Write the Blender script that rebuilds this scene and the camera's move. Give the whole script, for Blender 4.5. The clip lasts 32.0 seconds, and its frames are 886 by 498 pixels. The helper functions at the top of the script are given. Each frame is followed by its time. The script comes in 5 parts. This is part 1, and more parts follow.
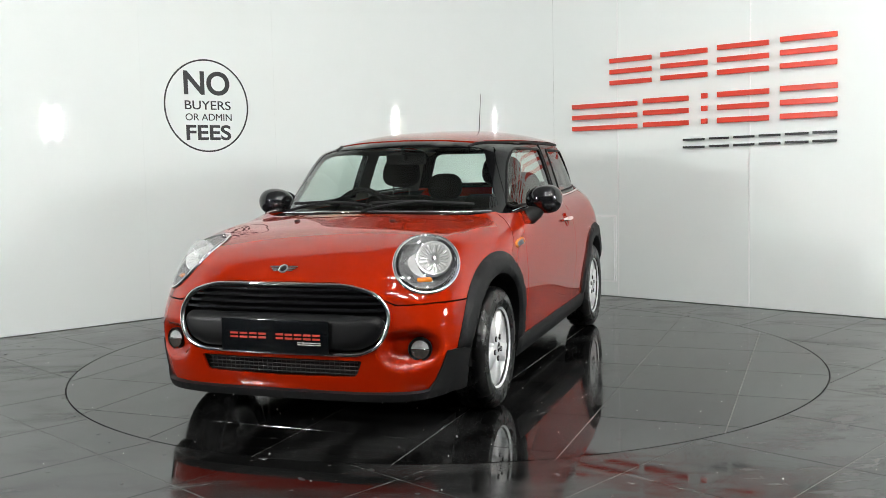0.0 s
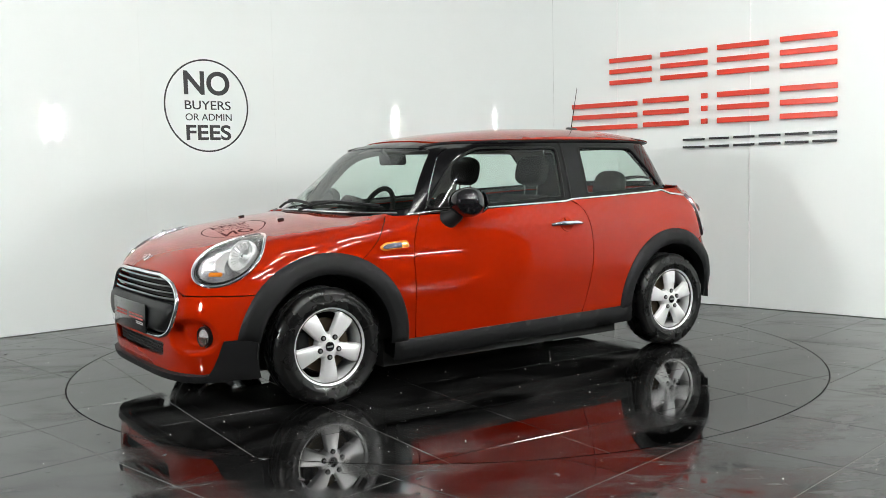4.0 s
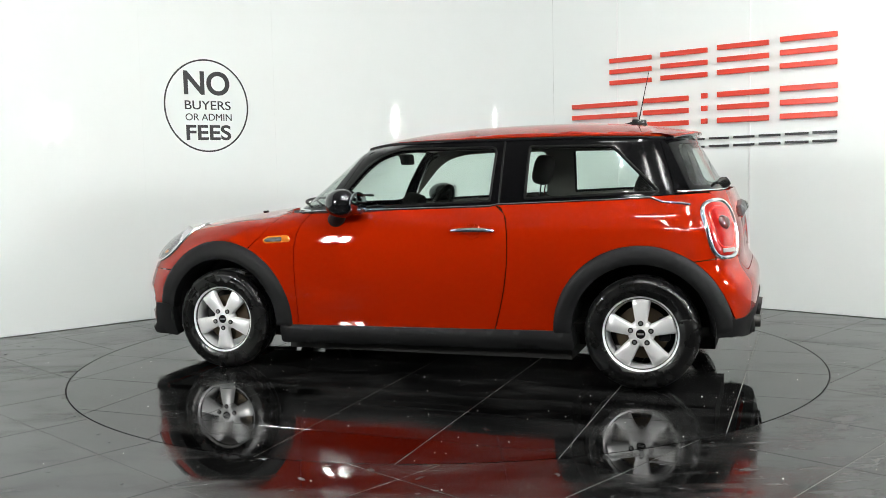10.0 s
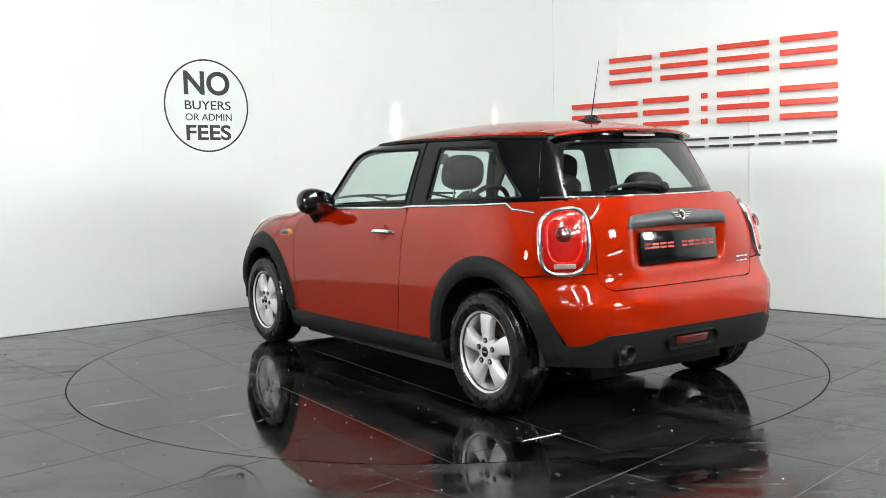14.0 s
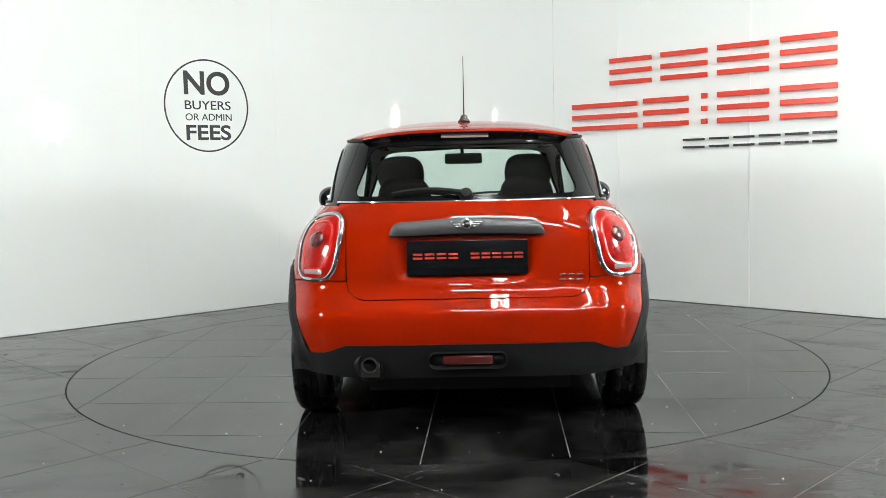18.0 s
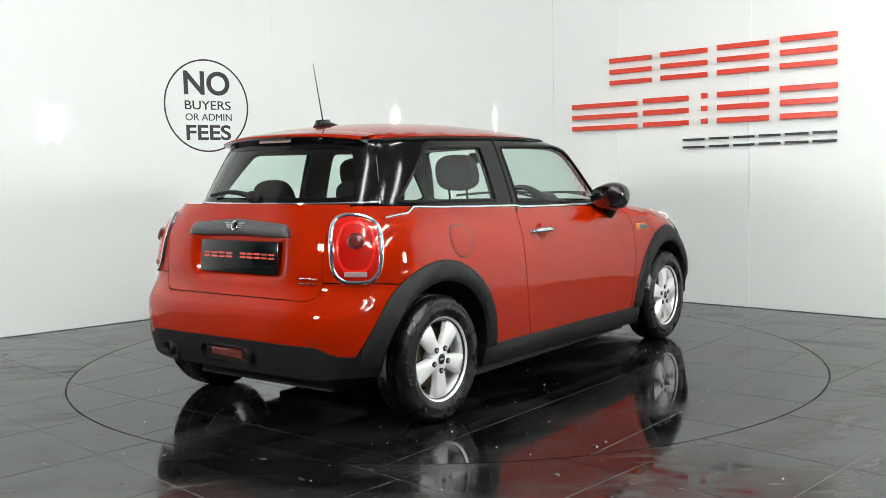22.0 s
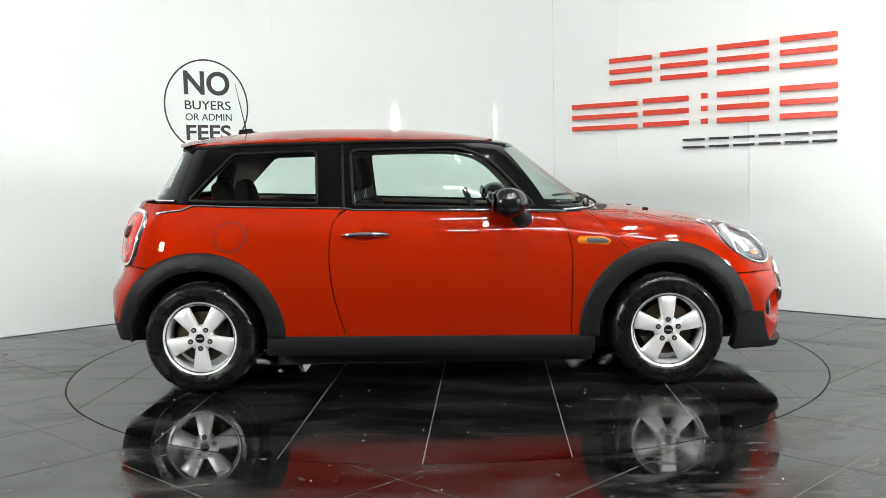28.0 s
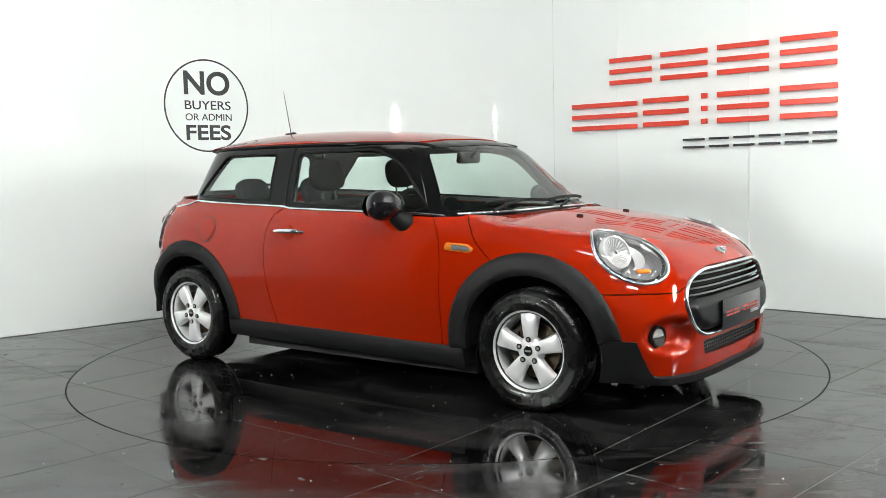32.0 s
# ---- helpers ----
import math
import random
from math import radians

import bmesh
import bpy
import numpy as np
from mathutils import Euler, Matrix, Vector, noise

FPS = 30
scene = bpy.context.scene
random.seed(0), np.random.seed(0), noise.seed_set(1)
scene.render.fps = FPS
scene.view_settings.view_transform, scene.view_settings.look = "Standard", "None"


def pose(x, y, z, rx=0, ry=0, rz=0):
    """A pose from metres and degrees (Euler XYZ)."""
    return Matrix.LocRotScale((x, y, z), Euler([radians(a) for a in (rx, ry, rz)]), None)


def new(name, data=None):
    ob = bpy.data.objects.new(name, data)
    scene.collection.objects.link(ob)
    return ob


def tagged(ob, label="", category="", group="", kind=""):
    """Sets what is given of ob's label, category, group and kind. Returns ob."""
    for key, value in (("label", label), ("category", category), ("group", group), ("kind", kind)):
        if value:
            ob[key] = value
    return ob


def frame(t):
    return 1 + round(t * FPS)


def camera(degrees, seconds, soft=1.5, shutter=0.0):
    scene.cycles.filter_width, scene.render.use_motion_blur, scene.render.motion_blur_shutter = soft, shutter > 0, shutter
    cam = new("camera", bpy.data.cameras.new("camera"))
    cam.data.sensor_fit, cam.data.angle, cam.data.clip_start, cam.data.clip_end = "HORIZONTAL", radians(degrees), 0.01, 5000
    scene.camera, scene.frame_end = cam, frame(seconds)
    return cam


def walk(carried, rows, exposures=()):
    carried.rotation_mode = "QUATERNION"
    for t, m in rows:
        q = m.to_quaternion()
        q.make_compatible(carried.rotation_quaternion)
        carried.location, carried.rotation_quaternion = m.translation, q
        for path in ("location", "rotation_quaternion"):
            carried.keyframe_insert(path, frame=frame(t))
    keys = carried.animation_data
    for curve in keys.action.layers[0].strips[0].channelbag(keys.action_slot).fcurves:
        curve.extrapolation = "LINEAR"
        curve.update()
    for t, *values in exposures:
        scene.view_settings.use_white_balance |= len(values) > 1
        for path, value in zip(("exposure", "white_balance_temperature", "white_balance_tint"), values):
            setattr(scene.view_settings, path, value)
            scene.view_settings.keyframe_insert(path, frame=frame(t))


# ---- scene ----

# ---------------------------------------------------------------- camera
EYE_HEIGHT, EYE_BACK = 1.1824, 5.9939
cam = camera(49.61, 32.0, 0.8)
STAND = (pose(0.0, -EYE_BACK, EYE_HEIGHT) @ pose(0, 0, 0, 0, 0, 0.10)
         @ pose(0, 0, 0, 90 - 4.886, 0, 0) @ pose(0, 0, 0, 0, 0, -1.240))
walk(cam, [(0.0, STAND), (32.0, STAND)], [(0.0, 0.03), (6.0, 0.08), (9.0, 0.14), (13.0, 0.20), (18.0, 0.14), (23.0, 0.08), (28.0, 0.18), (32.0, 0.20)])

# ---------------------------------------------------------------- world
world = bpy.data.worlds.new("world")
world.use_nodes = True
world.node_tree.nodes["Background"].inputs[0].default_value = (0.8, 0.85, 0.9, 1)
world.node_tree.nodes["Background"].inputs[1].default_value = 0.05
scene.world = world
TUBE_POWER = 126.0
KEY_POWER = 600.0


# ---------------------------------------------------------------- materials
def material(name, base, rough=0.5, metal=0.0, vary=0.0, scale=6.0, bump=0.0, bump_scale=60.0, rough_vary=0.0,
             coat=0.0, emit=0.0, emit_colour=None, trans=0.0, ior=1.5, per_object=0.0, spec=0.5, stretch=(1, 1, 1)):
    """A surface with colour varied at two scales, uneven gloss and fine relief."""
    m = bpy.data.materials.new(name)
    m.use_nodes = True
    nt = m.node_tree
    b = nt.nodes["Principled BSDF"]
    col = (*base, 1)
    b.inputs["Base Color"].default_value = col
    b.inputs["Roughness"].default_value = rough
    b.inputs["Metallic"].default_value = metal
    b.inputs["Specular IOR Level"].default_value = spec
    b.inputs["IOR"].default_value = ior
    b.inputs["Coat Weight"].default_value = coat
    b.inputs["Coat Roughness"].default_value = 0.014
    b.inputs["Coat IOR"].default_value = 1.42
    b.inputs["Transmission Weight"].default_value = trans
    if emit:
        b.inputs["Emission Color"].default_value = (*(emit_colour or base), 1)
        b.inputs["Emission Strength"].default_value = emit
    if not (vary or bump or rough_vary or per_object):
        return m
    tc = nt.nodes.new("ShaderNodeTexCoord")
    mp = nt.nodes.new("ShaderNodeMapping")
    mp.inputs["Scale"].default_value = stretch
    nt.links.new(tc.outputs["Object"], mp.inputs["Vector"])

    def noise_at(sc, detail=6.0):
        n = nt.nodes.new("ShaderNodeTexNoise")
        n.inputs["Scale"].default_value = sc
        n.inputs["Detail"].default_value = detail
        nt.links.new(mp.outputs["Vector"], n.inputs["Vector"])
        return n.outputs["Fac"]

    def math_node(op, a, c):
        n = nt.nodes.new("ShaderNodeMath")
        n.operation = op
        for i, v in enumerate((a, c)):
            if isinstance(v, (int, float)):
                n.inputs[i].default_value = v
            else:
                nt.links.new(v, n.inputs[i])
        return n.outputs[0]

    if vary or per_object:
        big, small = noise_at(scale * 0.25, 3.0), noise_at(scale * 4.0)
        f = math_node("ADD", math_node("MULTIPLY", big, 0.6), math_node("MULTIPLY", small, 0.4))
        f = math_node("ADD", math_node("MULTIPLY", math_node("SUBTRACT", f, 0.5), 2.5 * vary), 1.0)
        if per_object:
            oi = nt.nodes.new("ShaderNodeObjectInfo")
            f = math_node("ADD", f, math_node("MULTIPLY", math_node("SUBTRACT", oi.outputs["Random"], 0.5), per_object))
        mx = nt.nodes.new("ShaderNodeVectorMath")
        mx.operation = "SCALE"
        mx.inputs[0].default_value = base
        nt.links.new(f, mx.inputs["Scale"])
        nt.links.new(mx.outputs[0], b.inputs["Base Color"])
    if rough_vary:
        r = math_node("ADD", math_node("MULTIPLY", math_node("SUBTRACT", noise_at(scale), 0.45), rough_vary * 2), rough)
        nt.links.new(math_node("MAXIMUM", r, 0.02), b.inputs["Roughness"])
    if bump:
        bn = nt.nodes.new("ShaderNodeBump")
        bn.inputs["Strength"].default_value = 0.5
        bn.inputs["Distance"].default_value = bump
        nt.links.new(noise_at(bump_scale), bn.inputs["Height"])
        nt.links.new(bn.outputs["Normal"], b.inputs["Normal"])
    return m


M_WALL = material("glossy_white_panel", (0.81, 0.845, 0.835), 0.030, vary=0.012, scale=2.0, bump=0.0004, bump_scale=1.6, rough_vary=0.01, spec=0.25)
M_CEIL = material("ceiling_paint", (0.22, 0.22, 0.22), 0.8, vary=0.05)
M_DARKWALL = material("grey_back_wall", (0.03, 0.03, 0.032), 0.6, vary=0.1)


def floor_material(name, scuff, dust, patch_at=None):
    """Polished black tile: smudged gloss, dull scuffs, thin pale dust films and an optional paler, rougher patch (x, y,
    radius).
    """
    m = bpy.data.materials.new(name)
    m.use_nodes = True
    nt = m.node_tree
    b = nt.nodes["Principled BSDF"]
    geo = nt.nodes.new("ShaderNodeTexCoord")
    oi = nt.nodes.new("ShaderNodeObjectInfo")

    def node(kind, **vals):
        n = nt.nodes.new(kind)
        for k, v in vals.items():
            n.inputs[k].default_value = v
        return n

    def noise_of(sc, detail, stretch=(1, 1, 1), turn=0.0, distort=0.0):
        mp = node("ShaderNodeMapping", Scale=stretch, Rotation=(0, 0, turn))
        nt.links.new(geo.outputs["Object"], mp.inputs["Vector"])
        n = node("ShaderNodeTexNoise", Scale=sc, Detail=detail, Distortion=distort)
        nt.links.new(mp.outputs["Vector"], n.inputs["Vector"])
        return n.outputs["Fac"]

    def ramp(src, lo, hi, a, c):
        n = nt.nodes.new("ShaderNodeMapRange")
        n.inputs["From Min"].default_value, n.inputs["From Max"].default_value = lo, hi
        n.inputs["To Min"].default_value, n.inputs["To Max"].default_value = a, c
        nt.links.new(src, n.inputs["Value"])
        return n.outputs["Result"]

    def op(kind, a, c):
        n = nt.nodes.new("ShaderNodeMath")
        n.operation = kind
        for i, v in enumerate((a, c)):
            if isinstance(v, (int, float)):
                n.inputs[i].default_value = v
            else:
                nt.links.new(v, n.inputs[i])
        return n.outputs[0]

    smudge = ramp(noise_of(1.6, 8.0, (1, 2.2, 1), 0.5, 0.6), 0.43, 0.68, 0.0, 1.0)
    streak = ramp(noise_of(5.0, 6.0, (1, 9, 1), 0.9, 0.3), 0.55, 0.75, 0.0, 1.0)
    drops = ramp(noise_of(11.0, 3.0), 0.66, 0.70, 0.0, 1.0)
    film = op("MAXIMUM", op("MULTIPLY", smudge, 0.55), op("MULTIPLY", op("MULTIPLY", streak, smudge), 1.0))
    film = op("MAXIMUM", film, op("MULTIPLY", drops, 0.6))
    if patch_at:
        away = nt.nodes.new("ShaderNodeVectorMath")
        away.operation = "DISTANCE"
        away.inputs[1].default_value = (patch_at[0], patch_at[1], 0.0)
        nt.links.new(geo.outputs["Object"], away.inputs[0])
        patch = op("MULTIPLY", ramp(away.outputs["Value"], patch_at[2] * 0.45, patch_at[2], 1.0, 0.0), ramp(noise_of(3.4, 9.0, (1, 3.0, 1), 0.4, 1.2), 0.50, 0.64, 0.06, 0.75))
        film = op("MAXIMUM", film, patch)
    shade = op("ADD", op("MULTIPLY", film, dust), op("ADD", 0.0010 * scuff, op("MULTIPLY", oi.outputs["Random"], 0.004)))
    cc = nt.nodes.new("ShaderNodeCombineColor")
    for i in range(3):
        nt.links.new(shade, cc.inputs[i])
    nt.links.new(cc.outputs[0], b.inputs["Base Color"])
    nt.links.new(op("ADD", 0.030, op("MULTIPLY", film, 0.12 + 0.20 * scuff)), b.inputs["Roughness"])
    b.inputs["IOR"].default_value = 1.41
    bn = node("ShaderNodeBump", Strength=0.35, Distance=0.0003)
    nt.links.new(noise_of(7.0, 3.0), bn.inputs["Height"])
    nt.links.new(bn.outputs["Normal"], b.inputs["Normal"])
    return m


M_FLOOR = floor_material("scuffed_black_tile", 1.7, 0.034, (2.7, -2.3, 2.6))
M_TABLE = floor_material("polished_black_tile", 0.7, 0.026)
M_GROUT = material("grey_grout", (0.24, 0.24, 0.23), 0.7, vary=0.3)
M_DARKGAP = material("dark_gap", (0.01, 0.01, 0.01), 0.8)
M_SIGN_RED = material("red_sign_acrylic", (0.66, 0.045, 0.02), 0.3, vary=0.05)
M_SIGN_BLACK = material("black_sign_vinyl", (0.012, 0.013, 0.015), 0.35)
M_TRIM = material("white_joint_trim", (0.86, 0.87, 0.87), 0.3)
M_TUBE = material("lit_tube", (1, 1, 1), 0.4, emit=TUBE_POWER, emit_colour=(0.985, 1.0, 0.965))
M_LAMP_BODY = material("white_lamp_body", (0.75, 0.75, 0.75), 0.5, vary=0.03)


# ---------------------------------------------------------------- mesh helpers
def finish(name, bm, mat, smooth=True, angle=40):
    me = bpy.data.meshes.new(name)
    bm.to_mesh(me)
    bm.free()
    for q in (mat if isinstance(mat, (list, tuple)) else [mat]):
        me.materials.append(q)
    if smooth:
        me.polygons.foreach_set("use_smooth", [True] * len(me.polygons))
        me.set_sharp_from_angle(angle=radians(angle))
    return new(name, me)


def part(name, bm, mat, parent, label="", m=None, smooth=True, angle=40):
    """Links a bmesh as one mesh object under a thing or a part."""
    ob = finish(name, bm, mat, smooth, angle)
    ob.parent = parent
    if m is not None:
        ob.matrix_basis = m
    return tagged(ob, label) if label else ob


def bm_box(size, bevel=0.0, segs=2, at=(0, 0, 0)):
    bm = bmesh.new()
    bmesh.ops.create_cube(bm, size=1.0, matrix=Matrix.Translation(at) @ Matrix.Diagonal((*size, 1)))
    if bevel:
        bmesh.ops.bevel(bm, geom=bm.edges[:], offset=bevel, segments=segs, affect="EDGES", profile=0.5)
    return bm


def bm_add(bm, other, m=None):
    me = bpy.data.meshes.new("tmp")
    other.to_mesh(me)
    other.free()
    if m is not None:
        me.transform(m)
    bm.from_mesh(me)
    bpy.data.meshes.remove(me)
    return bm


def bm_prism(points, depth, bevel=0.0):
    """An upright plate: points in x, z; it reaches from y = 0 to y = -depth."""
    bm = bmesh.new()
    f = bm.faces.new([bm.verts.new((x, 0, z)) for x, z in points])
    e = bmesh.ops.extrude_face_region(bm, geom=[f])
    bmesh.ops.translate(bm, verts=[v for v in e["geom"] if isinstance(v, bmesh.types.BMVert)], vec=(0, -depth, 0))
    bmesh.ops.recalc_face_normals(bm, faces=bm.faces[:])
    if bevel:
        bmesh.ops.bevel(bm, geom=bm.edges[:], offset=bevel, segments=1, affect="EDGES")
    return bm


def bm_lathe(profile, segs=48, axis="Y"):
    """Turns (radius, along) round an axis."""
    bm = bmesh.new()
    rows = []
    for r, a in profile:
        row = []
        for i in range(segs):
            c, s = r * math.cos(2 * math.pi * i / segs), r * math.sin(2 * math.pi * i / segs)
            row.append(bm.verts.new({"Y": (c, a, s), "Z": (c, s, a), "X": (a, c, s)}[axis]))
        rows.append(row)
    for p, q in zip(rows, rows[1:]):
        for i in range(segs):
            bm.faces.new((p[i], p[(i + 1) % segs], q[(i + 1) % segs], q[i]))
    if profile[0][0] < 1e-4 or profile[-1][0] < 1e-4:
        bmesh.ops.remove_doubles(bm, verts=bm.verts[:], dist=1e-5)
    bmesh.ops.recalc_face_normals(bm, faces=bm.faces[:])
    return bm


def bm_tube(points, radius, segs=8, closed=False):
    """A round bar along points."""
    bm = bmesh.new()
    pts = [Vector(p) for p in points]
    n = len(pts)
    rows = []
    up = Vector((0.13, 0.21, 1)).normalized()
    for i, p in enumerate(pts):
        a, c = (pts[i - 1], pts[(i + 1) % n]) if closed else (pts[max(i - 1, 0)], pts[min(i + 1, n - 1)])
        d = (c - a).normalized()
        u = d.cross(up).normalized()
        v = u.cross(d).normalized()
        r = radius(i / (n - 1)) if callable(radius) else radius
        rows.append([bm.verts.new(p + r * (math.cos(2 * math.pi * k / segs) * u + math.sin(2 * math.pi * k / segs) * v)) for k in range(segs)])
    pairs = list(zip(rows, rows[1:])) + ([(rows[-1], rows[0])] if closed else [])
    for p, q in pairs:
        for k in range(segs):
            bm.faces.new((p[k], p[(k + 1) % segs], q[(k + 1) % segs], q[k]))
    if not closed:
        bm.faces.new(rows[0])
        bm.faces.new(rows[-1][::-1])
    bmesh.ops.recalc_face_normals(bm, faces=bm.faces[:])
    return bm


# ---------------------------------------------------------------- the room
RING = 2.250
LEFT_A, LEFT_B = Vector((-3.279, 0.964)), Vector((-1.766, 2.274))
RIGHT_A, RIGHT_B = Vector((1.527, 2.481)), Vector((3.230, 0.976))
WALL_TOP = 5.0
L_DIR, R_DIR = (LEFT_B - LEFT_A).normalized(), (RIGHT_B - RIGHT_A).normalized()


def on_left(s, z, out=0.0):
    p = LEFT_A + L_DIR * s + Vector((L_DIR.y, -L_DIR.x)) * out
    return Vector((p.x, p.y, z))


def on_right(s, z, out=0.0):
    p = RIGHT_A + R_DIR * s + Vector((R_DIR.y, -R_DIR.x)) * out
    return Vector((p.x, p.y, z))


def frame_of(fn, s, z, out):
    """A pose whose x runs along the wall, whose z is up and whose -y points into the room."""
    d = L_DIR if fn is on_left else R_DIR
    return Matrix.Translation(fn(s, z, out)) @ pose(0, 0, 0, 0, 0, math.degrees(math.atan2(d.y, d.x)))


def wall_panel(parent, fn, s0, s1, z0=0.004, z1=WALL_TOP, thick=0.02):
    gap = 0.0003 if fn is on_left else 0.0012
    bm = bm_box((s1 - s0 - gap, thick, z1 - z0), gap / 2, 1, ((s0 + s1) / 2, thick / 2, (z0 + z1) / 2))
    return part("panel", bm, M_WALL, parent, m=frame_of(fn, 0, 0, 0))


def build_walls():
    joints_l = [-6.3, -5.08, -3.87, -2.67, -1.46, -0.04, 1.17, 2.39]
    joints_r = [-0.66, 0.018, 1.222, 2.43, 3.64, 4.85, 6.06, 7.27]
    for nm, fn, joints in (("wall_left", on_left, joints_l), ("wall_right", on_right, joints_r)):
        s0, s1 = joints[0], joints[-1]
        back = finish(nm, bm_box((s1 - s0, 0.08, WALL_TOP), 0, 1, ((s0 + s1) / 2, 0.062, WALL_TOP / 2)), M_WALL)
        back.matrix_basis = frame_of(fn, 0, 0, 0)
        tagged(back, "glossy white panelled showroom wall", "wall", kind="structure")
        for a, b in zip(joints, joints[1:]):
            ob = wall_panel(back, fn, a, b)
            ob.matrix_basis = Matrix.Identity(4)
        if nm == "wall_right":
            for j in joints[1:3]:
                part("joint_strip", bm_box((0.012, 0.005, WALL_TOP - 0.02), 0.002, 1, (j, -0.002, WALL_TOP / 2)), M_TRIM, back, "white plastic joint strip")
    # rounded inner corner between the two walls
    a, b = on_left(2.39, 0), on_right(-0.66, 0)
    corner = Vector((0.02, 3.82, 0))
    curve = [a * (1 - t) ** 2 + corner * 2 * t * (1 - t) + b * t * t for t in (i / 40 for i in range(41))]
    outer = [p + Vector((0.0, 0.12, 0.0)) for p in curve]
    bm = bmesh.new()
    f = bm.faces.new([bm.verts.new((p.x, p.y, 0.0)) for p in curve + outer[::-1]])
    e = bmesh.ops.extrude_face_region(bm, geom=[f])
    bmesh.ops.translate(bm, verts=[v for v in e["geom"] if isinstance(v, bmesh.types.BMVert)], vec=(0, 0, WALL_TOP))
    bmesh.ops.recalc_face_normals(bm, faces=bm.faces[:])
    tagged(finish("wall_corner", bm, M_WALL, angle=30), "rounded glossy white wall corner", "wall", kind="structure")
    # unseen rest of the hall: walls and ceiling added, kept dark for dim reflections
    for nm, sx, sy, x, y in (("wall_back", 18.0, 0.2, 0.0, -9.0), ("wall_side_left", 0.2, 18.0, -9.0, -1.0), ("wall_side_right", 0.2, 18.0, 9.0, -1.0)):
        ob = finish(nm, bm_box((sx, sy, WALL_TOP), 0, 1, (x, y, WALL_TOP / 2)), M_DARKWALL)
        tagged(ob, "unseen dark wall closing the hall", "wall", kind="structure")
    ob = finish("ceiling", bm_box((19.0, 20.0, 0.1), 0, 1, (0, -1.0, WALL_TOP + 0.05)), M_CEIL)
    tagged(ob, "unseen plain grey hall ceiling", "ceiling", kind="structure")


build_walls()

TURN0, TURN_RATE = 250.58, -8.976
GRID_TURN = -2.0
TILE = 0.605


def clip_convex(poly, nx, ny, d):
    out = []
    for i, p in enumerate(poly):
        q = poly[(i + 1) % len(poly)]
        a, b = p[0] * nx + p[1] * ny - d, q[0] * nx + q[1] * ny - d
        if a <= 0:
            out.append(p)
        if a * b < 0:
            k = a / (a - b)
            out.append((p[0] + k * (q[0] - p[0]), p[1] + k * (q[1] - p[1])))
    return out


def tile_mesh(poly, name, mat, top=0.0, thick=0.012):
    bm = bmesh.new()
    n = len(poly)
    cx, cy = sum(p[0] for p in poly) / n, sum(p[1] for p in poly) / n
    up = [bm.verts.new((cx + (x - cx) * 0.998, cy + (y - cy) * 0.998, top)) for x, y in poly]
    mid = [bm.verts.new((x, y, top - 0.0012)) for x, y in poly]
    low = [bm.verts.new((x, y, top - thick)) for x, y in poly]
    bm.faces.new(up)
    for a, b in ((up, mid), (mid, low)):
        for i in range(n):
            bm.faces.new((a[i], b[i], b[(i + 1) % n], a[(i + 1) % n]))
    bmesh.ops.recalc_face_normals(bm, faces=bm.faces[:])
    me = bpy.data.meshes.new(name)
    bm.to_mesh(me)
    bm.free()
    me.materials.append(mat)
    return me


def build_turntable():
    base = finish("turntable", bm_lathe([(0.0001, -0.0016), (RING - 0.0045, -0.0016), (RING - 0.0045, -0.09), (0.0001, -0.09)], 160, "Z"), M_GROUT)
    tagged(base, "round turntable set flush in the floor, covered with polished black tiles", "turntable")
    g, r = 0.0017, RING - 0.004
    for i in range(-4, 4):
        for j in range(-4, 4):
            poly = [(i * TILE + g, j * TILE + g), ((i + 1) * TILE - g, j * TILE + g), ((i + 1) * TILE - g, (j + 1) * TILE - g), (i * TILE + g, (j + 1) * TILE - g)]
            if min(math.hypot(*p) for p in poly) > r + 0.2:
                continue
            if max(math.hypot(*p) for p in poly) > r:
                for k in range(128):
                    a = 2 * math.pi * (k + 0.5) / 128
                    poly = clip_convex(poly, math.cos(a), math.sin(a), r)
                    if len(poly) < 3:
                        break
            if len(poly) < 3:
                continue
            ob = new("tile", tile_mesh(poly, "tile", M_TABLE))
            ob.parent = base
            ob.matrix_basis = pose(0, 0, 0, 0, 0, GRID_TURN)
    return base


turntable = build_turntable()


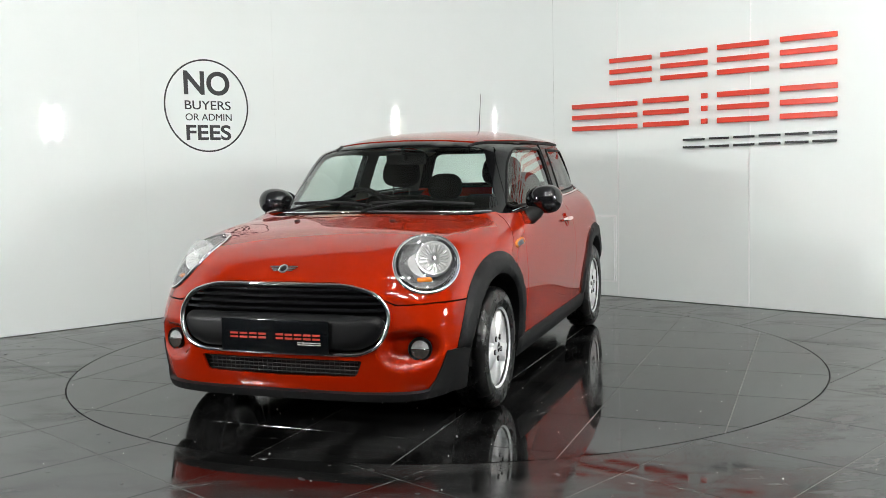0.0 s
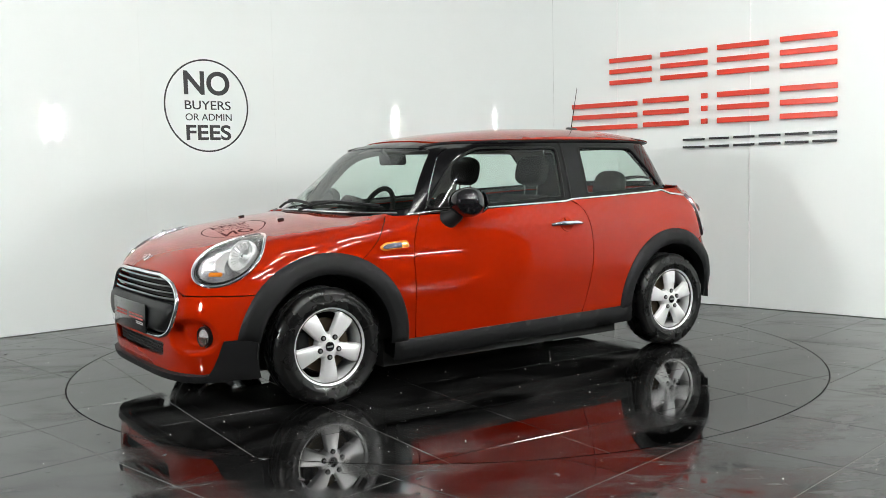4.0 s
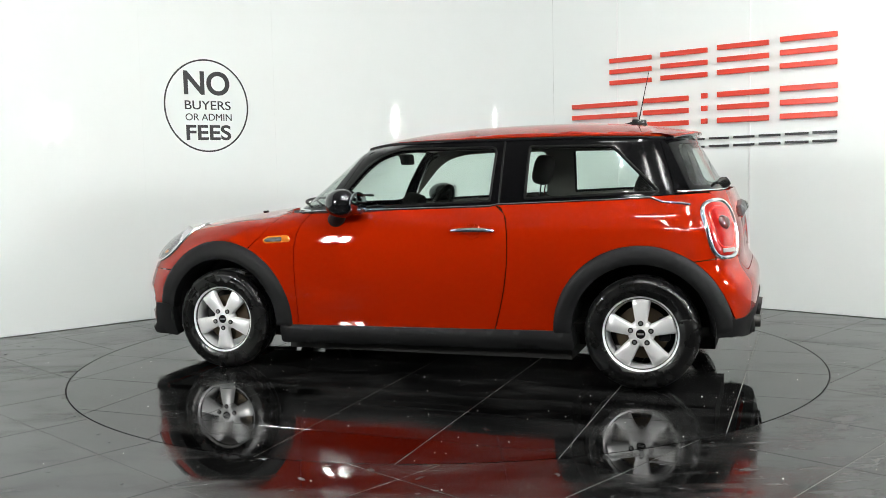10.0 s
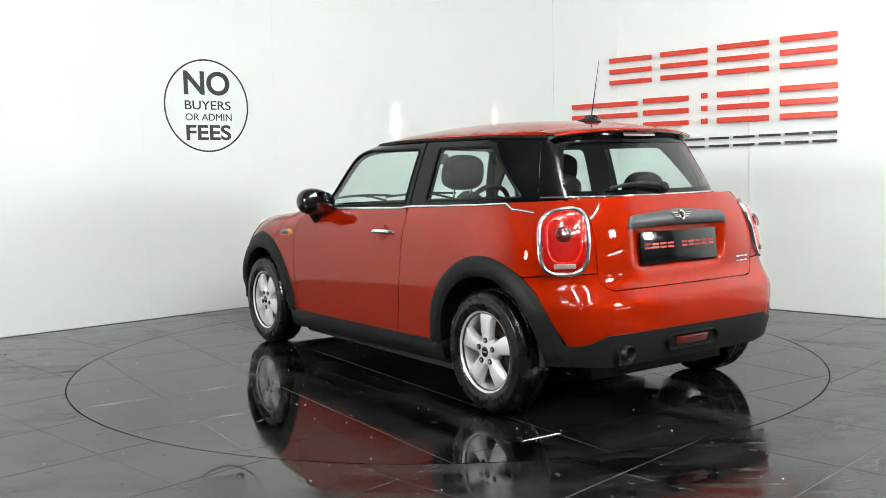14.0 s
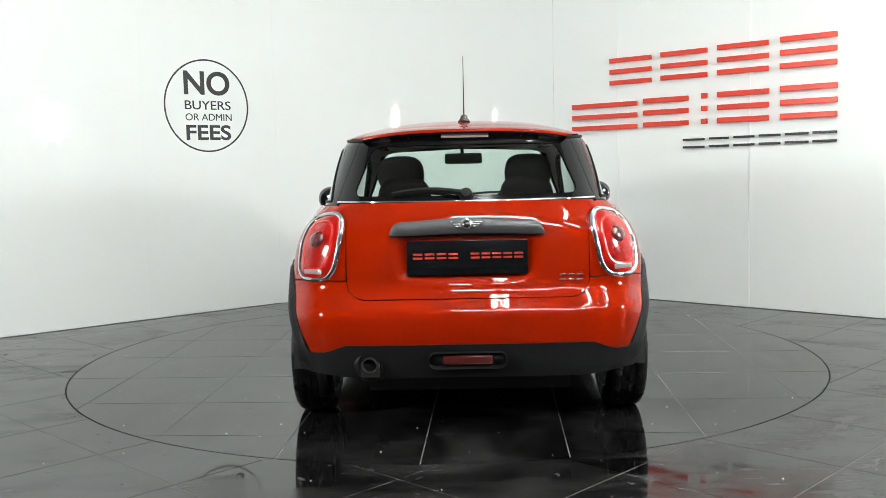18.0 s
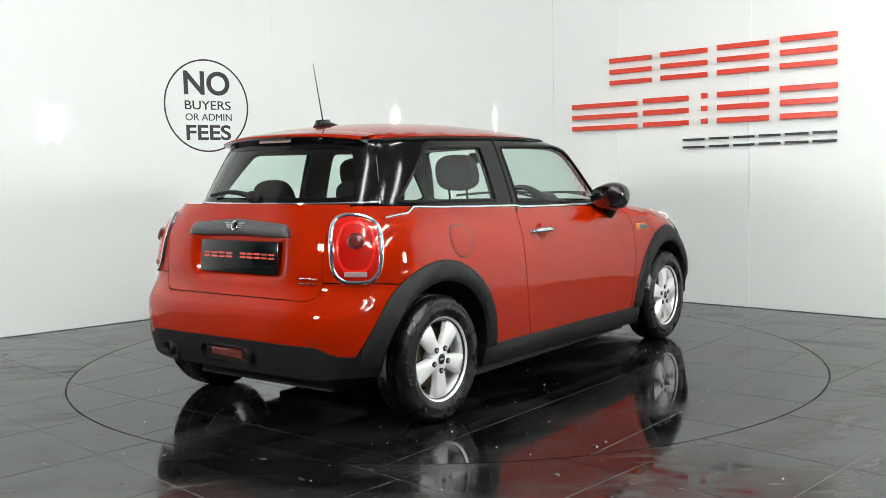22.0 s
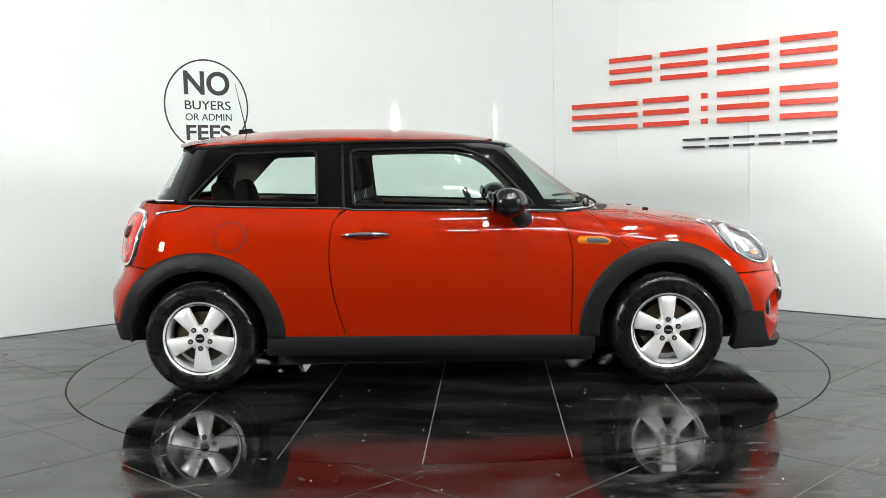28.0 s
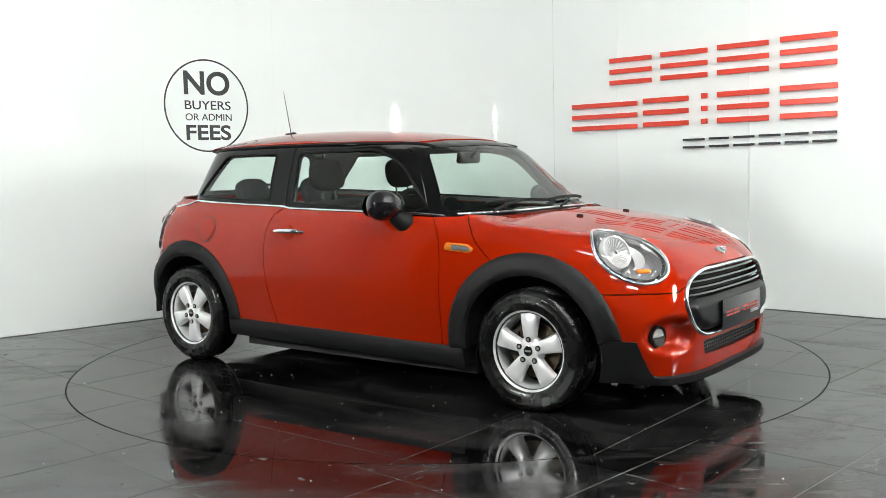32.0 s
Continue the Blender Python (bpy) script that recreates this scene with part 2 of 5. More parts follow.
def build_floor():
    bm = bmesh.new()
    hole = [((RING + 0.004) * math.cos(2 * math.pi * k / 160), (RING + 0.004) * math.sin(2 * math.pi * k / 160)) for k in range(160)]
    outer = [(-9.0, -10.0), (9.0, -10.0), (9.0, 8.0), (-9.0, 8.0)]
    from mathutils import geometry
    pts = [Vector(p) for p in hole + outer]
    edges = [(k, (k + 1) % 160) for k in range(160)] + [(160 + k, 160 + (k + 1) % 4) for k in range(4)]
    vs, _, fs, *_ = geometry.delaunay_2d_cdt(pts, edges, [], 0, 1e-5)
    bv = [bm.verts.new((v.x, v.y, -0.0016)) for v in vs]
    for f in fs:
        c = sum((vs[i] for i in f), Vector((0, 0))) / 3
        if c.length > RING + 0.003:
            bm.faces.new([bv[i] for i in f])
    bmesh.ops.recalc_face_normals(bm, faces=bm.faces[:])
    for f in bm.faces:
        if f.normal.z < 0:
            f.normal_flip()
    floor = finish("floor", bm, M_GROUT)
    tagged(floor, "polished black tiled showroom floor with pale joints", "floor", kind="structure")
    pit = finish("turntable_pit", bm_lathe([(RING + 0.0042, -0.002), (RING + 0.0042, -0.2), (0.0001, -0.2)], 160, "Z"), M_DARKGAP)
    tagged(pit, "dark gap round the turntable", "gap", kind="structure")
    # square tiles laid parallel to the walls
    ax, ay = Vector((0.719, -0.695)), Vector((0.695, 0.719))
    g = 0.0018
    far_v, far_f = [], []
    for i in range(-24, 26):
        for j in range(-24, 26):
            u0, v0 = 1.545 + i * TILE, -1.88 + j * TILE
            poly = []
            for du, dv in ((g, g), (TILE - g, g), (TILE - g, TILE - g), (g, TILE - g)):
                p = ax * (u0 + du) + ay * (v0 + dv)
                poly.append((p.x, p.y))
            cx, cy = sum(p[0] for p in poly) / 4, sum(p[1] for p in poly) / 4
            if abs(cx) > 8.6 or cy < -8.6 or max(math.hypot(*p) for p in poly) < RING:
                continue
            if (Vector((cx, cy)) - LEFT_A).dot(Vector((L_DIR.y, -L_DIR.x))) < -0.4 or (Vector((cx, cy)) - RIGHT_A).dot(Vector((R_DIR.y, -R_DIR.x))) < -0.4:
                continue
            if math.hypot(cx, cy) > 5.3 or cy < -5.2:
                k = len(far_v)
                far_v += [(x, y, -0.010) for x, y in poly] + [(x, y, 0.0) for x, y in poly]
                far_f += [(k + 4, k + 5, k + 6, k + 7)] + [(k + a, k + (a + 1) % 4, k + 4 + (a + 1) % 4, k + 4 + a) for a in range(4)]
                continue
            polys = [poly]
            if min(math.hypot(*p) for p in poly) < RING + 0.45:
                # cut off what lies inside the ring
                polys = cut_outside(poly)
            for q in polys:
                ob = new("tile", tile_mesh(q, "tile", M_FLOOR))
                ob.parent = floor
    me = bpy.data.meshes.new("far_tiles")
    me.from_pydata(far_v, [], far_f)
    me.materials.append(M_FLOOR)
    ob = new("far_tiles", me)
    ob.parent = floor
    tagged(ob, "black tiles of the rest of the hall", kind="stuff")
    return floor


def inside(p, poly):
    s = [(b[0] - a[0]) * (p[1] - a[1]) - (b[1] - a[1]) * (p[0] - a[0]) for a, b in zip(poly, poly[1:] + poly[:1])]
    return all(v >= 0 for v in s) or all(v <= 0 for v in s)


def cut_outside(poly):
    """The part of a tile outside the ring, as one outline with an arc in it."""
    r = RING + 0.004
    n = len(poly)
    out = []
    for i in range(n):
        a, b = Vector(poly[i]), Vector(poly[(i + 1) % n])
        if a.length >= r:
            out.append((a.x, a.y, 0))
        d = b - a
        A, B, C = d.dot(d), 2 * a.dot(d), a.dot(a) - r * r
        disc = B * B - 4 * A * C
        if disc > 0:
            for k in sorted(((-B - disc ** 0.5) / (2 * A), (-B + disc ** 0.5) / (2 * A))):
                if 0 < k < 1:
                    p = a + d * k
                    out.append((p.x, p.y, 1))
    if not out:
        return []
    res = []
    m = len(out)
    for i in range(m):
        p, q = out[i], out[(i + 1) % m]
        res.append((p[0], p[1]))
        if p[2] and q[2]:
            mid = Vector(((p[0] + q[0]) / 2, (p[1] + q[1]) / 2))
            if inside((mid.x, mid.y), poly) and mid.length < r:
                a0, a1 = math.atan2(p[1], p[0]), math.atan2(q[1], q[0])
                da = (a1 - a0 + math.pi) % (2 * math.pi) - math.pi
                # the arc replaces the chord only where the tile's inner corner was cut away
                k = max(2, int(abs(da) / 0.03))
                for s in range(1, k):
                    a = a0 + da * s / k
                    res.append((r * math.cos(a), r * math.sin(a)))
    return [res] if len(res) > 2 else []


floor = build_floor()


# ---------------------------------------------------------------- lamps under the ceiling
def build_lamp(x, y, turn):
    lamp = new("ceiling_light")
    lamp.matrix_basis = pose(x, y, WALL_TOP - 0.11, 0, 0, turn)
    tagged(lamp, "unseen twin-tube white batten lamp under the ceiling", "ceiling light", "hall lamps")
    part("housing", bm_box((1.54, 0.22, 0.05), 0.008, 2, (0, 0, 0.08)), M_LAMP_BODY, lamp)
    for s in (-1, 1):
        bm = bm_lathe([(0.0001, -0.73), (0.017, -0.73), (0.017, 0.73), (0.0001, 0.73)], 12, "X")
        part("tube", bm, M_TUBE, lamp, "lit fluorescent tube", pose(0, 0.065 * s, 0.03))
    return lamp


# Unseen lamps placed to balance the room; (4.7, -5.6) added to brighten the right.
for lx, ly, lt in ((0.4, -4.6, 90), (2.2, -2.0, 90), (2.6, -5.0, 90), (0.6, -3.0, 0), (4.0, -3.8, 90), (4.7, -5.6, 90), (1.9, -7.6, 0), (0.6, -6.7, 0), (3.3, -6.6, 0)):
    build_lamp(lx, ly, lt)



def build_studio_light(x, y, aim, glow):
    """A floor stand with two upright light bars before a white board."""
    st = new("studio_light")
    st.matrix_basis = pose(x, y, 0, 0, 0, aim)
    tagged(st, "studio light on a black stand with two lit upright bars", "studio light", "studio lights")
    part("pole", bm_tube([(0, 0.10, 0.02), (0, 0.10, 1.95)], 0.016, 10), M_SIGN_BLACK, st, "black stand pole")
    for k in range(3):
        a = radians(90 + 120 * k)
        part("leg", bm_tube([(0, 0.10, 0.35), (0.40 * math.cos(a), 0.10 + 0.40 * math.sin(a), 0.012)], 0.011, 8), M_SIGN_BLACK, st, "black stand leg")
    part("back_board", bm_box((0.36, 0.02, 0.56), 0.006, 2, (0, 0.06, 2.0)), M_LAMP_BODY, st, "white lamp board")
    for sx in (-1, 1):
        part("light_bar", bm_box((0.075, 0.03, 0.46), 0.012, 2, (0.085 * sx, 0.02, 2.0)), glow, st, "lit upright bar")
    return st


M_KEY = material("lit_bar", (1, 1, 1), 0.4, emit=KEY_POWER, emit_colour=(0.985, 1.0, 0.975))
build_studio_light(4.3, -2.95, -124.5, M_KEY)
M_KEY_STRONG = material("bright_lit_bar", (1, 1, 1), 0.4, emit=KEY_POWER * 1.25, emit_colour=(0.985, 1.0, 0.975))
build_studio_light(-3.9, -3.75, 124.0, M_KEY_STRONG)


def build_wall_strip():
    """A long slim lamp on the side wall of the hall."""
    lamp = new("wall_strip_light")
    lamp.matrix_basis = pose(8.86, -4.65, 1.43)
    tagged(lamp, "slim lit strip lamp on the hall's side wall", "wall light")
    part("strip_housing", bm_box((0.05, 1.50, 0.08), 0.006, 2, (0.012, 0, 0)), M_LAMP_BODY, lamp)
    part("strip_tube", bm_lathe([(0.0001, -0.70), (0.016, -0.70), (0.016, 0.70), (0.0001, 0.70)], 12, "Y"), M_TUBE, lamp, "lit slim tube", pose(-0.030, 0, 0))


build_wall_strip()


# ---------------------------------------------------------------- the car: its form
class Spline:
    """A smooth curve through a few (at, value) pairs, straight beyond its ends."""

    def __init__(self, *pairs):
        self.x = np.array([p[0] for p in pairs], float)
        self.y = np.array([p[1] for p in pairs], float)
        h = np.diff(self.x)
        s = np.diff(self.y) / h
        m = np.empty(len(self.x))
        m[0], m[-1] = s[0], s[-1]
        m[1:-1] = (s[:-1] * h[1:] + s[1:] * h[:-1]) / (h[1:] + h[:-1])
        self.m = m

    def __call__(self, v):
        v = np.asarray(v, float)
        k = np.clip(np.searchsorted(self.x, v) - 1, 0, len(self.x) - 2)
        h = self.x[k + 1] - self.x[k]
        t = (v - self.x[k]) / h
        tc = np.clip(t, 0, 1)
        a = (2 * tc ** 3 - 3 * tc ** 2 + 1) * self.y[k] + (tc ** 3 - 2 * tc ** 2 + tc) * h * self.m[k]
        b = (-2 * tc ** 3 + 3 * tc ** 2) * self.y[k + 1] + (tc ** 3 - tc ** 2) * h * self.m[k + 1]
        return a + b + (t - tc) * h * np.where(t < 0, self.m[k], self.m[k + 1])


def smooth_max(a, b, k):
    h = np.clip(0.5 + 0.5 * (a - b) / k, 0, 1)
    return b + (a - b) * h + k * h * (1 - h)


# lower body: half width over height, nose and tail over height, bonnet over length
SIDE = Spline((0.10, 0.775), (0.20, 0.800), (0.30, 0.818), (0.42, 0.832), (0.55, 0.844), (0.68, 0.841), (0.78, 0.830), (0.86, 0.809),
              (0.92, 0.776), (0.97, 0.731), (1.02, 0.682))
NOSE = Spline((0.10, 1.905), (0.20, 1.947), (0.32, 1.960), (0.45, 1.966), (0.56, 1.956), (0.66, 1.948), (0.75, 1.926), (0.85, 1.87), (1.0, 1.77))
TAIL = Spline((0.10, -1.690), (0.22, -1.762), (0.36, -1.802), (0.48, -1.815), (0.555, -1.806), (0.60, -1.778), (0.64, -1.754), (0.75, -1.744), (0.86, -1.730),
              (0.94, -1.708), (1.02, -1.675))
BONNET = Spline((0.5, 1.10), (0.78, 0.995), (0.95, 0.953), (1.15, 0.932), (1.32, 0.909), (1.49, 0.883), (1.66, 0.842), (1.78, 0.802),
                (1.88, 0.757), (1.95, 0.706), (2.02, 0.615), (2.1, 0.46))
FRONT_FROM, REAR_FROM = 0.90, -0.93
FULL_FRONT = Spline((0.1, 4.3), (0.5, 4.15), (0.64, 3.35), (0.75, 2.82), (0.95, 2.6), (1.1, 2.6))
FULL_REAR = Spline((0.1, 5.2), (0.5, 5.2), (0.7, 4.9), (0.95, 4.6), (1.1, 4.4))


def lower_body(x, y, z):
    zc = np.clip(z, 0.05, 1.15)
    w, xf, xr = SIDE(zc), NOSE(zc), TAIL(zc)
    front = np.clip((x - FRONT_FROM) / (xf - FRONT_FROM), 0, 3)
    rear = np.clip((REAR_FROM - x) / (REAR_FROM - xr), 0, 3)
    a = np.abs(y) / w
    n = np.where(front > 0, FULL_FRONT(zc), FULL_REAR(zc))
    f1 = 0.85 * ((a ** n + np.maximum(front, rear) ** n) ** (1 / n) - 1)
    f2 = 0.9 * (z - BONNET(x) + 0.045 * (np.abs(y) / 0.7) ** 2)
    return smooth_max(f1, f2, 0.10)


# greenhouse
GLASS_SIDE = Spline((0.88, 0.752), (0.96, 0.728), (1.05, 0.702), (1.15, 0.670), (1.25, 0.634), (1.33, 0.600), (1.45, 0.545))
SCREEN = Spline((0.85, 1.075), (0.937, 0.955), (1.032, 0.825), (1.12, 0.708), (1.216, 0.588), (1.314, 0.468), (1.45, 0.30))
HATCH = Spline((0.90, -1.690), (1.00, -1.645), (1.10, -1.586), (1.22, -1.515), (1.33, -1.452), (1.45, -1.39))
ROOF = Spline((-1.60, 1.308), (-1.475, 1.330), (-1.26, 1.368), (-1.10, 1.386), (-0.90, 1.398), (-0.57, 1.402), (-0.22, 1.391), (0.12, 1.364),
              (0.29, 1.338), (0.46, 1.299), (0.70, 1.22))


def greenhouse(x, y, z):
    w, xf, xr = GLASS_SIDE(np.clip(z, 0.8, 1.5)), SCREEN(np.clip(z, 0.8, 1.5)), HATCH(np.clip(z, 0.8, 1.5))
    front = np.clip((x - 0.05) / (xf - 0.05), 0, 3)
    rear = np.clip((-0.85 - x) / (-0.85 - xr), 0, 3)
    a = np.abs(y) / w
    n = np.where(front > 0, 3.1, 2.9)
    f1 = 0.7 * ((a ** n + np.maximum(front, rear) ** n) ** (1 / n) - 1)
    f2 = z - ROOF(x) - 0.018 + 0.075 * (np.abs(y) / 0.58) ** 2.6
    return smooth_max(f1, f2, 0.032)


def gradient(form, p):
    e = 1e-3
    g = np.stack([form(*(p + d).T) - form(*(p - d).T) for d in np.eye(3) * e], 1)
    return g / np.maximum(np.linalg.norm(g, axis=1, keepdims=True), 1e-9)


def march(form, start, way, reach=2.4):
    """Comes in from far outside against way and stops at the surface."""
    start, way = np.atleast_2d(start).astype(float), np.atleast_2d(way).astype(float)
    ks = np.linspace(reach, 0, 161)
    hi, lo = np.full(len(start), reach), np.zeros(len(start))
    found = np.zeros(len(start), bool)
    prev = reach
    for k in ks:
        v = form(*(start + k * way).T)
        hit = (v <= 0) & ~found
        lo[hit], hi[hit] = k, prev
        found |= hit
        prev = k
    for _ in range(26):
        mid = (lo + hi) / 2
        v = form(*(start + mid[:, None] * way).T)
        lo, hi = np.where(v <= 0, mid, lo), np.where(v <= 0, hi, mid)
    return start + ((lo + hi) / 2)[:, None] * way


class Chart:
    """A way of flattening part of the car: along an axis ('left', 'right', 'front', 'rear', 'top'), or all round a centre."""

    def __init__(self, kind, centre=(1.05, 0, 0.50)):
        self.kind, self.c = kind, np.array(centre, float)

    def rays(self, uv):
        u, v = np.asarray(uv, float).T
        o = np.zeros_like(u)
        if self.kind in ("left", "right"):
            s = 1 if self.kind == "left" else -1
            return np.stack([u, o, v], 1), np.stack([o, o + s, o], 1)
        if self.kind in ("front", "rear"):
            s = 1 if self.kind == "front" else -1
            return np.stack([o, u, v], 1), np.stack([o + s, o, o], 1)
        if self.kind == "top":
            return np.stack([u, v, o], 1), np.stack([o, o, o + 1], 1)
        r, a = np.hypot(u, v), np.arctan2(v, u)
        return np.tile(self.c, (len(u), 1)), np.stack([np.sin(r) * np.cos(a), np.sin(r) * np.sin(a), np.cos(r)], 1)

    def flat(self, p):
        x, y, z = np.asarray(p, float).T
        if self.kind in ("left", "right"):
            return np.stack([x, z], 1)
        if self.kind in ("front", "rear"):
            return np.stack([y, z], 1)
        if self.kind == "top":
            return np.stack([x, y], 1)
        dx, dy, dz = x - self.c[0], y - self.c[1], z - self.c[2]
        r, a = np.arctan2(np.hypot(dx, dy), dz), np.arctan2(dy, dx)
        return np.stack([r * np.cos(a), r * np.sin(a)], 1)

    def lift(self, form, uv):
        start, way = self.rays(uv)
        return march(form, start, way)


LEFT, RIGHT, FRONT, REAR, TOP = (Chart(k) for k in ("left", "right", "front", "rear", "top"))


def rounded(points, radius=0.0, step=0.02, closed=True):
    """Rounds the corners of an outline and fills its edges with points. A point may carry its own radius."""
    n = len(points)
    out = []
    for i in range(n):
        p = np.array(points[i][:2], float)
        r = points[i][2] if len(points[i]) > 2 else radius
        a, b = np.array(points[i - 1][:2], float), np.array(points[(i + 1) % n][:2], float)
        if r <= 0:
            out.append(p)
            continue
        da, db = a - p, b - p
        la, lb = np.linalg.norm(da), np.linalg.norm(db)
        r = min(r, 0.48 * la, 0.48 * lb)
        p0, p1 = p + da / la * r, p + db / lb * r
        for k in range(7):
            t = k / 6
            out.append(p0 * (1 - t) ** 2 + 2 * p * t * (1 - t) + p1 * t * t)
    dense = []
    for i in range(len(out)):
        a, b = out[i], out[(i + 1) % len(out)]
        k = max(1, int(np.linalg.norm(b - a) / step))
        dense += [a + (b - a) * j / k for j in range(k)]
    return np.array(dense)


def in_poly(pts, poly):
    x, y = pts.T
    res = np.zeros(len(pts), bool)
    for (x0, y0), (x1, y1) in zip(poly, np.roll(poly, -1, 0)):
        c = ((y0 > y) != (y1 > y))
        xi = (x1 - x0) * (y - y0) / (y1 - y0 + 1e-15) + x0
        res ^= c & (x < xi)
    return res


def edge_distance(pts, poly):
    best = np.full(len(pts), 9.0)
    for a, b in zip(poly, np.roll(poly, -1, 0)):
        d = b - a
        t = np.clip(((pts - a) @ d) / (d @ d + 1e-12), 0, 1)
        best = np.minimum(best, np.linalg.norm(pts - a - t[:, None] * d, axis=1))
    return best


def skin(form, chart, outline, holes=(), spacing=0.03, offset=0.0, skirt=0.012, lip=0.0, shape=None):
    """A sheet of the car's form inside an outline given flat in the chart, its edges folded in by skirt.
    lip: rounds the outer edge. shape(p, n, flat): a further way out along the normal."""
    from mathutils import geometry
    outline = np.asarray(outline, float)
    rings = [outline] + [np.asarray(h, float) for h in holes]
    lo, hi = outline.min(0), outline.max(0)
    gx, gy = np.meshgrid(np.arange(lo[0], hi[0] + spacing, spacing), np.arange(lo[1], hi[1] + spacing, spacing))
    gx[::2] += spacing * 0.5
    g = np.stack([gx.ravel(), gy.ravel()], 1)
    keep = in_poly(g, outline)
    for h in rings[1:]:
        keep &= ~in_poly(g, h)
    g = g[keep]
    if len(g):
        far = np.full(len(g), 9.0)
        for r in rings:
            far = np.minimum(far, edge_distance(g, r))
        g = g[far > spacing * 0.45]
    pts, edges = [], []
    for r in rings:
        k0, n = len(pts), len(r)
        pts += [Vector(p) for p in r]
        edges += [(k0 + i, k0 + (i + 1) % n) for i in range(n)]
    n_ring = len(pts)
    pts += [Vector(p) for p in g]
    vs, es, fs, ov, oe, of = geometry.delaunay_2d_cdt(pts, edges, [], 0, 1e-6)
    flat = np.array([(v.x, v.y) for v in vs])
    tri = np.array([f for f in fs if len(f) == 3])
    mid = flat[tri].mean(1)
    ok = in_poly(mid, outline)
    for h in rings[1:]:
        ok &= ~in_poly(mid, h)
    tri = tri[ok]
    p = chart.lift(form, flat)
    nrm = gradient(form, p)
    off = np.full(len(p), offset)
    if shape is not None:
        off = off + shape(p, nrm, flat)
    near = np.full(len(p), 9.0)
    if lip:
        for r in rings:
            near = np.minimum(near, edge_distance(flat, r))
        t = np.clip(1 - near / lip, 0, 1)
        off = off - lip * (1 - np.sqrt(np.maximum(1 - t * t, 0))) * 0.7
    q = p + nrm * off[:, None]
    # which way do the triangles turn
    fn = np.cross(q[tri[:, 1]] - q[tri[:, 0]], q[tri[:, 2]] - q[tri[:, 0]])
    flip = (fn * nrm[tri[:, 0]]).sum(1) < 0
    tri[flip] = tri[flip][:, ::-1]
    verts, faces, norms = [tuple(v) for v in q], [tuple(int(i) for i in t) for t in tri], [tuple(v) for v in nrm]
    n_top = len(faces)
    if skirt:
        count = {}
        for t in tri:
            for a, b in ((t[0], t[1]), (t[1], t[2]), (t[2], t[0])):
                count[(int(a), int(b))] = 1
        rim = [e for e in count if (e[1], e[0]) not in count]
        top, low = {}, {}
        for a, b in rim:
            for k in (a, b):
                if k not in top:
                    top[k] = len(verts)
                    verts.append(tuple(q[k]))
                    low[k] = len(verts)
                    verts.append(tuple(q[k] - nrm[k] * skirt))
            faces.append((top[a], low[a], low[b], top[b]))
    me = bpy.data.meshes.new("skin")
    me.from_pydata(verts, [], faces)
    me.polygons.foreach_set("use_smooth", [True] * len(faces))
    smooth = shape is None and not lip
    return me, (norms if smooth else None), n_top


def set_normals(me, norms):
    """Takes the shading of the top side from the form itself, so that paint reflects without ripples."""
    n = len(norms)
    me.update()
    own = np.empty(len(me.vertices) * 3)
    me.vertex_normals.foreach_get("vector", own)
    own = own.reshape(-1, 3)
    own[:n] = np.array(norms)
    me.normals_split_custom_set_from_vertices([tuple(v) for v in own])


def panel(name, parent, mat, form, chart, outline, label="", **kw):
    me, norms, _ = skin(form, chart, outline, **kw)
    if norms is not None:
        set_normals(me, norms)
    me.materials.append(mat)
    me.name = name
    ob = new(name, me)
    ob.parent = parent
    return tagged(ob, label) if label else ob


def mirrored(ob, parent=None):
    """The same part on the other side of the car."""
    me2 = None
    if ob.data is not None:
        me = ob.data.copy()
        co = np.empty(len(me.vertices) * 3)
        me.vertices.foreach_get("co", co)
        co = co.reshape(-1, 3)
        norms = np.empty(len(me.loops) * 3)
        me.corner_normals.foreach_get("vector", norms)
        norms = norms.reshape(-1, 3) * np.array((1, -1, 1))
        custom = me.has_custom_normals
        loops = [list(f.loop_indices) for f in me.polygons]
        vids = [list(f.vertices) for f in me.polygons]
        mi = [f.material_index for f in me.polygons]
        me2 = bpy.data.meshes.new(me.name)
        me2.from_pydata([tuple(v) for v in co * np.array((1, -1, 1))], [], [v[::-1] for v in vids])
        for m in me.materials:
            me2.materials.append(m)
        me2.polygons.foreach_set("material_index", mi)
        me2.polygons.foreach_set("use_smooth", [f.use_smooth for f in me.polygons])
        if custom:
            order = [l for ls in loops for l in ls[::-1]]
            me2.normals_split_custom_set([tuple(norms[l]) for l in order])
        elif not custom:
            me2.set_sharp_from_angle(angle=radians(40))
        bpy.data.meshes.remove(me)
    ob2 = new(ob.name.split(".")[0], me2)
    ob2.parent = parent or ob.parent
    b = ob.matrix_basis.copy()
    f = Matrix.Diagonal((1, -1, 1, 1))
    ob2.matrix_basis = f @ b @ f
    if "label" in ob:
        ob2["label"] = ob["label"]
    for c in ob.children:
        mirrored(c, ob2)
    return ob2


def place(form, chart, u, v, out=0.0):
    """The point of the surface at (u, v) of a chart, and its normal."""
    p = chart.lift(form, [(u, v)])
    n = gradient(form, p)
    return Vector(p[0] + n[0] * out), Vector(n[0])


